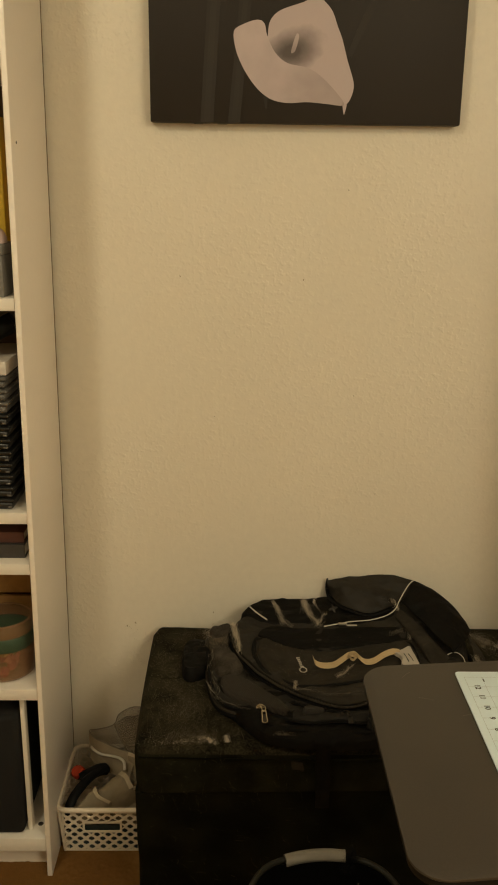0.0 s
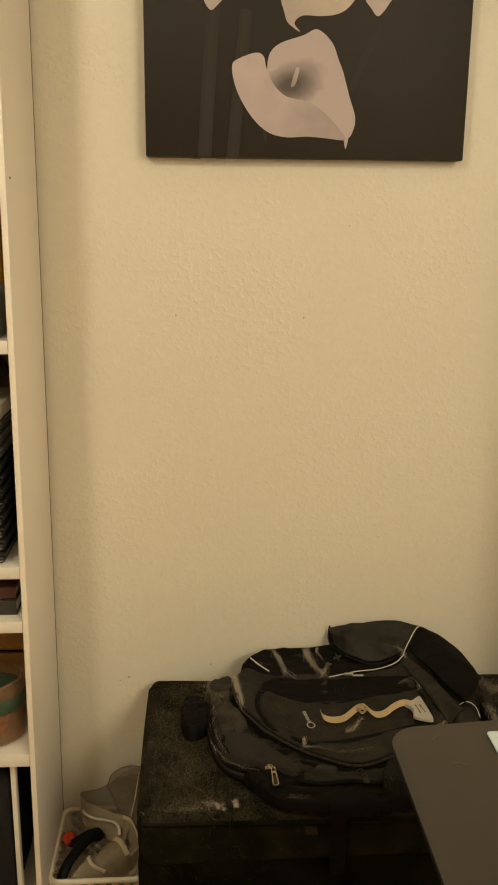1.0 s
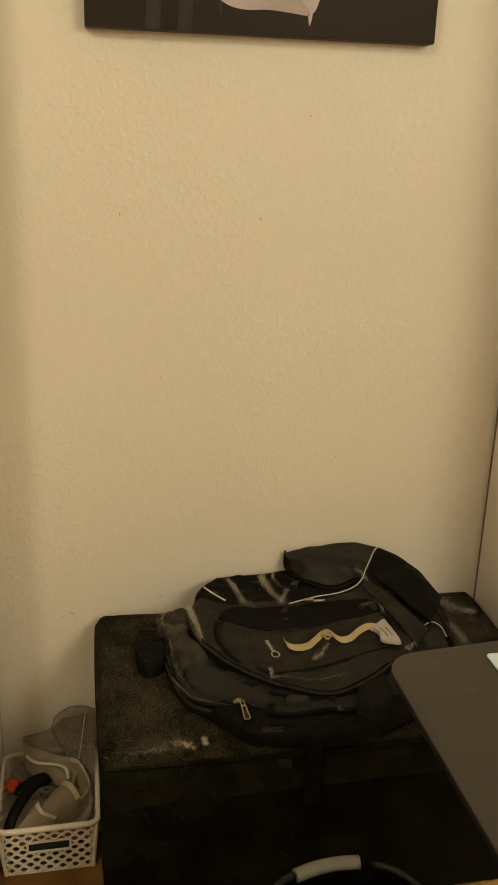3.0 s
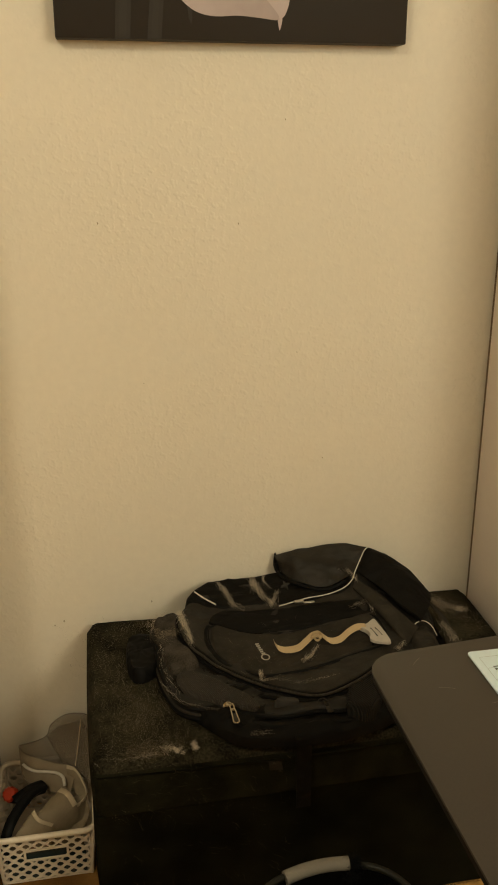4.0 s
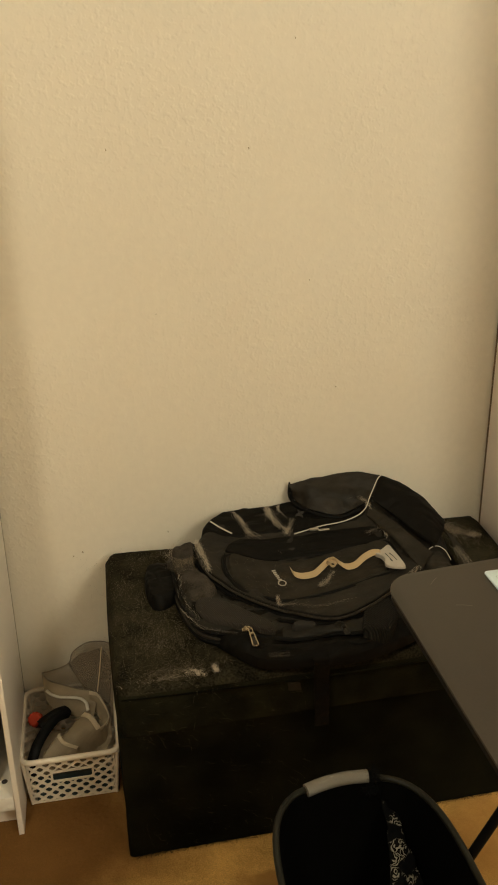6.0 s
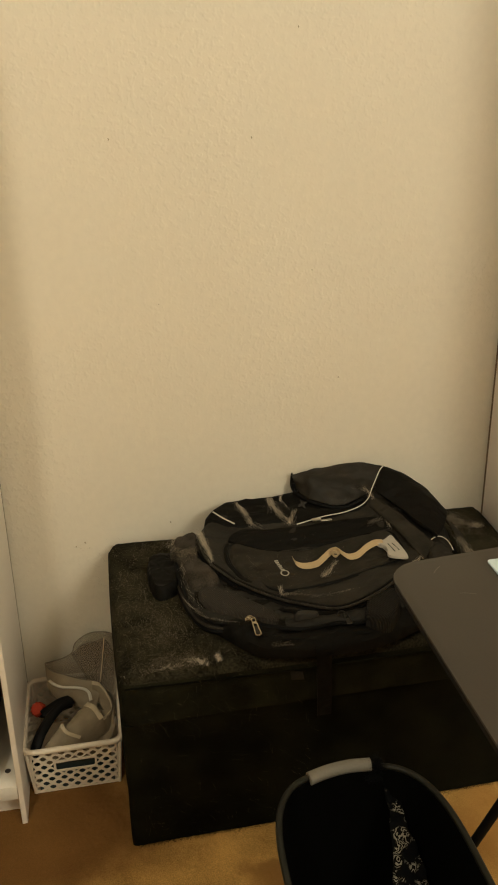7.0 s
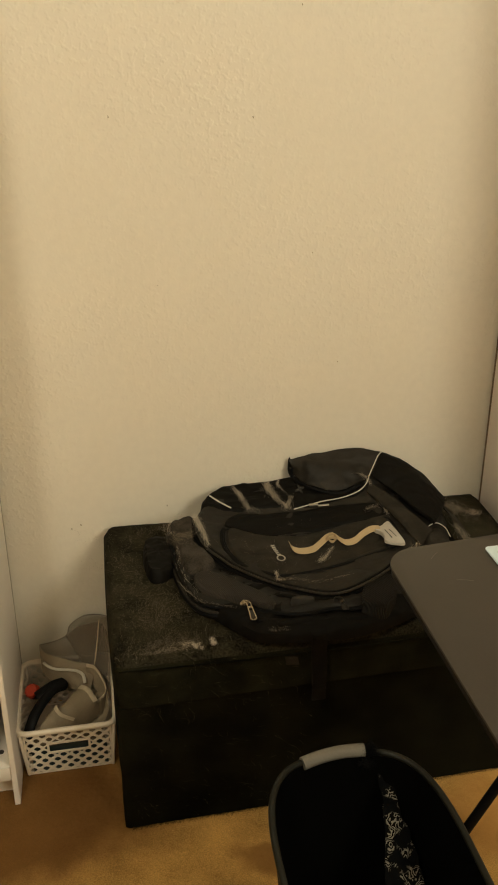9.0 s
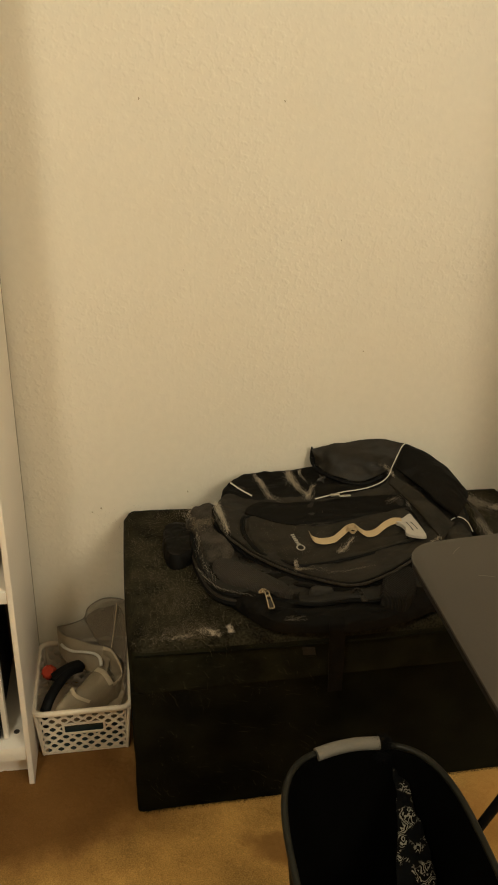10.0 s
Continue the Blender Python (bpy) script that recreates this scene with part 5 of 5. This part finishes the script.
def cutting_mat():
    t = thing("cutting_mat", (0.56, -0.84, 0.7505), "white gridded cutting mat with black inch numbers", "cutting mat")
    x0, y1, pitch = 0.4385, -0.7035, 0.0268
    part("sheet", slab(round_rect(0.414, 0.715, -1.045, -0.687, 0.006, 0), 0.7505, 0.7535, 0.0008), MAT_WHITE, t)
    z = 0.75365
    GREYINK = mat("grey_grid_ink", (0.40, 0.46, 0.48), 0.6, 0.1)
    gx = 0.4255
    for i in range(12):
        y = y1 - pitch * i
        part("grid_line", box(gx, 0.70, y - 0.0002, y + 0.0002, z - 0.0003, z), GREYINK, t)
        if i < 12:
            glyphs(str(12 - i), 0.4390, y1 - pitch * (i + 1) - 0.0005, z, 0.0118, t, -90)
    for i in range(11):
        x = 0.4255 + pitch * i
        part("grid_line", box(x - 0.0002, x + 0.0002, -1.03, y1, z - 0.0003, z - 0.00005), GREYINK, t)
        if i:
            glyphs(str(i), x + 0.001, y1 - 0.0090, z, 0.0105, t)


cutting_mat()


# ---- waste bin ----
def waste_bin():
    t = thing("waste_bin", (0.215, -0.86, 0), "tall black plastic bin with a light grey grip", "bin")
    zr = 0.38
    def ring(s):
        """The bin's rounded oblong plan, scaled."""
        out = []
        for i in range(72):
            a = i * math.tau / 72
            c, d = math.cos(a), math.sin(a)
            out.append((0.2195 + s * 0.1350 * math.copysign(abs(c) ** 0.6, c), -0.903 + s * 0.2330 * math.copysign(abs(d) ** 0.6, d)))
        return out

    bm = bmesh.new()
    loops = [[bm.verts.new((x, y, z)) for x, y in ring(s)] for z, s in ((0.0, 0.78), (0.015, 0.80), (0.2, 0.9), (zr, 1.0), (zr, 0.975), (0.2, 0.872), (0.02, 0.765))]
    k = len(loops[0])
    for a, b in zip(loops, loops[1:]):
        for j in range(k):
            bm.faces.new((a[j], a[(j + 1) % k], b[(j + 1) % k], b[j]))
    bm.faces.new(loops[0][::-1]), bm.faces.new(loops[-1])
    part("body", bm, BIN, t)
    part("rim", tube([(x, y, zr + 0.004) for x, y in ring(1.0)], 0.0052, 0, 10, True, smooth_path=False), RIM, t, "dark olive-grey rolled rim")
    part("grip", tube([(0.159, -0.6785, zr + 0.005), (0.19, -0.6715, zr + 0.007), (0.225, -0.6685, zr + 0.008), (0.261, -0.6700, zr + 0.007)], 0.0112, 24, 14, flat=0.85), GRIP, t, "light grey rubber grip on the rim")


waste_bin()


def bin_contents():
    ob = part("bin_liner", pillow([(0.132, -0.775), (0.17, -0.735), (0.25, -0.735), (0.295, -0.765), (0.31, -0.83), (0.31, -0.95), (0.275, -1.03), (0.155, -1.03), (0.122, -0.95), (0.122, -0.85)],
                                  0.03, lambda x, y: 0.20 + 0.04 * noise.noise(Vector((x * 14, y * 14, 0))), 0.06, 72, 14, 0.016, 26), LINER)
    tagged(ob, "crumpled black liner filling the bin", "bin liner")
    cloth = sheet([[(0.279, -0.677, 0.352), (0.281, -0.704, 0.335), (0.279, -0.722, 0.315), (0.274, -0.755, 0.290), (0.262, -0.795, 0.258), (0.248, -0.850, 0.235)],
                   [(0.289, -0.676, 0.350), (0.292, -0.702, 0.334), (0.294, -0.720, 0.314), (0.296, -0.752, 0.291), (0.292, -0.792, 0.262), (0.285, -0.850, 0.240)],
                   [(0.298, -0.680, 0.340), (0.304, -0.708, 0.322), (0.308, -0.728, 0.300), (0.316, -0.760, 0.275), (0.319, -0.800, 0.246), (0.316, -0.850, 0.226)]], 0.004, 40, 20, 0.008, 40, 21)
    m = mat("black_cloth_white_paisley", (0.003, 0.003, 0.003), 0.85, 0.2, spec=0.06)
    n, l = m.node_tree.nodes, m.node_tree.links
    co, wv, no, rp, mx, mul, pt = (n.new("ShaderNode" + k) for k in ("TexCoord", "TexWave", "TexNoise", "MapRange", "Mix", "Math", "MapRange"))
    wv.wave_type, wv.rings_direction = "RINGS", "Z"
    wv.inputs["Scale"].default_value, wv.inputs["Distortion"].default_value, wv.inputs["Detail"].default_value, wv.inputs["Detail Scale"].default_value = 38, 22, 1.6, 1.9
    no.inputs["Scale"].default_value = 34
    l.new(co.outputs["Object"], wv.inputs["Vector"]), l.new(co.outputs["Object"], no.inputs["Vector"])
    rp.inputs[1].default_value, rp.inputs[2].default_value = 0.66, 0.74
    pt.inputs[1].default_value, pt.inputs[2].default_value = 0.52, 0.58
    l.new(wv.outputs["Fac"], rp.inputs[0]), l.new(no.outputs["Fac"], pt.inputs[0])
    mul.operation = "MULTIPLY"
    l.new(rp.outputs[0], mul.inputs[0]), l.new(pt.outputs[0], mul.inputs[1])
    mx.data_type = "RGBA"
    mx.inputs[6].default_value, mx.inputs[7].default_value = (0.003, 0.003, 0.003, 1), (0.24, 0.215, 0.165, 1)
    l.new(mul.outputs[0], mx.inputs[0]), l.new(mx.outputs[2], n["Principled BSDF"].inputs["Base Color"])
    tagged(part("patterned_cloth", cloth, m), "black cloth with white paisley scrolls inside the bin", "cloth")


bin_contents()


# ---- loose pet hair ----
rng = random.Random(4)
on_bag = lambda x, y: bag_z(x, y) + 0.0045
at = lambda z: (lambda x, y: z)


def tress(pts, spread, count, length, rest):
    """Spots for hairs that follow a bent line."""
    p = spline([(x, y, 0) for x, y in pts], 9)
    return [(a.x, a.y, (b - a).length * 0.7, spread, math.degrees(math.atan2(b.y - a.y, b.x - a.x)), count // 8, length, 0.0012, rest) for a, b in zip(p, p[1:])]


spots = (tress([(0.068, -0.118), (0.073, -0.151), (0.081, -0.195)], 0.0036, 280, 0.026, on_bag) + tress([(0.068, -0.116), (0.071, -0.130), (0.074, -0.150)], 0.0055, 100, 0.02, on_bag)
         + tress([(0.161, -0.040), (0.171, -0.068), (0.181, -0.107)], 0.0034, 220, 0.024, on_bag) + tress([(0.177, -0.099), (0.199, -0.116)], 0.004, 110, 0.02, on_bag)
         + tress([(0.232, -0.038), (0.239, -0.073), (0.259, -0.116)], 0.0050, 420, 0.026, on_bag) + tress([(0.207, -0.050), (0.232, -0.052)], 0.002, 80, 0.02, on_bag)
         + tress([(0.259, -0.116), (0.276, -0.086)], 0.004, 130, 0.018, on_bag) + tress([(0.257, -0.034), (0.255, -0.046), (0.266, -0.069)], 0.0012, 70, 0.018, on_bag)
         + tress([(0.411, -0.069), (0.432, -0.079), (0.437, -0.125)], 0.0032, 260, 0.018, at(0.566)) + tress([(0.423, -0.158), (0.456, -0.153), (0.456, -0.178)], 0.004, 260, 0.018, on_bag)
         + tress([(0.286, -0.288), (0.300, -0.278)], 0.005, 260, 0.013, on_bag) + tress([(0.300, -0.278), (0.321, -0.250)], 0.0022, 110, 0.016, on_bag)
         + tress([(0.196, -0.304), (0.195, -0.327), (0.203, -0.330)], 0.0024, 170, 0.014, on_bag) + tress([(0.203, -0.330), (0.225, -0.336), (0.273, -0.355), (0.328, -0.349)], 0.0010, 110, 0.024, on_bag)
         + tress([(0.009, -0.120), (0.030, -0.086), (0.055, -0.068)], 0.008, 200, 0.022, at(0.506)) + tress([(0.013, -0.137), (0.033, -0.109), (0.038, -0.137)], 0.010, 220, 0.022, at(0.504))
         + tress([(0.460, -0.317), (0.480, -0.296)], 0.004, 120, 0.012, at(0.520)) + tress([(0.017, -0.301), (0.046, -0.355), (0.101, -0.384)], 0.0011, 90, 0.024, at(0.482))
         + tress([(0.023, -0.175), (0.020, -0.270), (0.042, -0.345)], 0.0026, 40, 0.024, at(0.494)) + tress([(0.155, -0.452), (0.185, -0.455)], 0.005, 70, 0.014, at(0.474))
         + tress([(0.592, -0.220), (0.594, -0.285)], 0.006, 150, 0.024, at(0.502)))
spots = [(*s[:5], max(3, int(s[5] * 0.8)), s[6] * 1.1, *s[7:]) for s in spots]
v, f = strands(spots, 0.00017, rng, 0.17)
from_lists("pet_hair", v, f, HAIR, "matted streaks of pale pet hair on the backpack", "pet hair")
top = lambda x, y: chest_top(x, y) + 0.001
spots = [(-0.03, -0.440, 0.045, 0.004, 3, 40, 0.018, 0.0006, top),
         (0.682, -0.104, 0.012, 0.005, -20, 360, 0.014, 0.0025, top), (0.655, -0.080, 0.024, 0.010, -35, 240, 0.022, 0.001, top), (0.640, -0.052, 0.02, 0.012, 10, 90, 0.022, 0.001, top)]
spots = [(*s[:5], s[5] * 2, *s[6:]) for s in spots]
for x, y, wide in ((0.057, -0.427, 0.006), (0.025, -0.434, 0.0065), (0.004, -0.430, 0.010)):
    for _ in range(9):
        spots.append((x + rng.gauss(0, wide * 0.7), y + rng.gauss(0, 0.0050), 0.003, 0.0022, rng.uniform(-70, 110), 28 if x > 0.01 else 9, 0.0085, 0.0011, top))
v, f = strands(spots, 0.00020, rng, 0.6)
from_lists("pet_hair", v, f, HAIR, "tufts of pale pet hair on the black chest", "pet hair")
spots = [(-0.03, -0.34, 0.06, 0.07, 20, 230, 0.040, 0.0004, top), (-0.06, -0.2, 0.05, 0.12, 20, 160, 0.034, 0.0004, top), (-0.02, -0.425, 0.07, 0.016, 5, 240, 0.024, 0.0006, top), (-0.02, -0.05, 0.05, 0.02, 5, 80, 0.02, 0.0006, top),
         (0.035, -0.150, 0.030, 0.016, 70, 170, 0.026, 0.0010, at(0.508)), (0.66, -0.10, 0.03, 0.05, 40, 160, 0.03, 0.001, top), (0.20, -0.25, 0.12, 0.06, 10, 60, 0.02, 0.0006, on_bag)]
spots = [(*s[:5], int(s[5] * 2.1), *s[6:]) for s in spots]
v, f = strands(spots, 0.00010, rng, 0.9)
from_lists("pet_hair", v, f, HAIR_DARK, "fine pale pet hair strewn over the chest and bag", "pet hair")
v, f = [], []
for _ in range(260):
    x, z, a_, ln = rng.uniform(-0.10, 0.25), rng.uniform(0.02, 0.43) , rng.uniform(0, 6.28), rng.uniform(0.006, 0.022)
    y = (-0.462 if z > 0.336 else -0.449 + 0.041 * max(0, 1 - z / 0.3345) ** 0.8) + 0.016 * (x + 0.1) / 0.83 * (z < 0.336) - 0.0015
    k = len(v)
    for s in range(4):
        px, pz = x + ln * s / 3 * math.cos(a_), z + ln * s / 3 * math.sin(a_)
        v += [(px, y, pz), (px + 0.0001, y, pz + 0.0001)]
        a_ += rng.gauss(0, 0.25)
    f += [(k + 2 * s, k + 2 * s + 1, k + 2 * s + 3, k + 2 * s + 2) for s in range(3)]
from_lists("lint", v, f, LINT, "sparse lint caught on the chest's felt front", "lint")
FLUFF = mat("black_fluff", (0.004, 0.004, 0.004), 0.7, 0.2, spec=0.1)
v, f = strands([(0.270, -0.674, 0.008, 0.008, 60, 420, 0.014, 0.006, at(0.384)), (0.262, -0.684, 0.006, 0.006, 80, 200, 0.016, 0.006, at(0.368))], 0.0004, rng, 1.2)
from_lists("black_fluff", v, f, FLUFF, "tuft of black fluff hanging over the bin rim", "fluff")
v, f = strands([(x, -0.445 + 0.041 + 0.016 * (x + 0.1) / 0.83 - 0.004, 0.004, 0.003, -90, 7, 0.007, 0.0015, at(0.003)) for x in [-0.112 + 0.004 * k for k in range(210)]], 0.0004, rng, 0.9)
from_lists("felt_fringe", v, f, FLUFF, "frayed black felt along the chest's lower edge", "frayed edge")


# ---- carpet pile, where the floor comes into view ----
def carpet_pile():
    g = np.random.default_rng(7)
    x0, x1, y0, y1, step = -0.62, 0.95, -1.2, -0.001, 0.0032
    nx, ny = int((x1 - x0) / step), int((y1 - y0) / step)
    fine = g.uniform(0, 1, (nx, ny))
    soft = (fine + np.roll(fine, 1, 0) + np.roll(fine, 1, 1) + np.roll(fine, (1, 1), (0, 1))) / 4
    clump = np.kron(g.uniform(0, 1, (nx // 5 + 1, ny // 5 + 1)), np.ones((5, 5)))[:nx, :ny]
    for _ in range(3):
        clump = (clump + np.roll(clump, 2, 0) + np.roll(clump, 2, 1) + np.roll(clump, -2, 0) + np.roll(clump, -2, 1)) / 5
    z = 0.0005 + 0.0028 * soft + 0.0022 * clump
    z[0, :] = z[-1, :] = z[:, 0] = z[:, -1] = 0.0002
    gx, gy = np.meshgrid(np.linspace(x0, x1, nx), np.linspace(y0, y1, ny), indexing="ij")
    gx, gy = gx + g.normal(0, 0.0006, gx.shape), gy + g.normal(0, 0.0006, gy.shape)
    gy = np.minimum(gy, -0.0005)
    verts = np.stack([gx, gy, z], 2).reshape(-1, 3)
    k = (np.arange(nx - 1)[:, None] * ny + np.arange(ny - 1)[None, :]).reshape(-1)
    faces = np.stack([k, k + ny, k + ny + 1, k + 1], 1)
    ob = from_lists("carpet_pile", verts.tolist(), faces.tolist(), CARPET, "short matted tan carpet pile with brown stains and painted shade", "carpet")
    ob.data.polygons.foreach_set("use_smooth", [True] * len(ob.data.polygons))


carpet_pile()
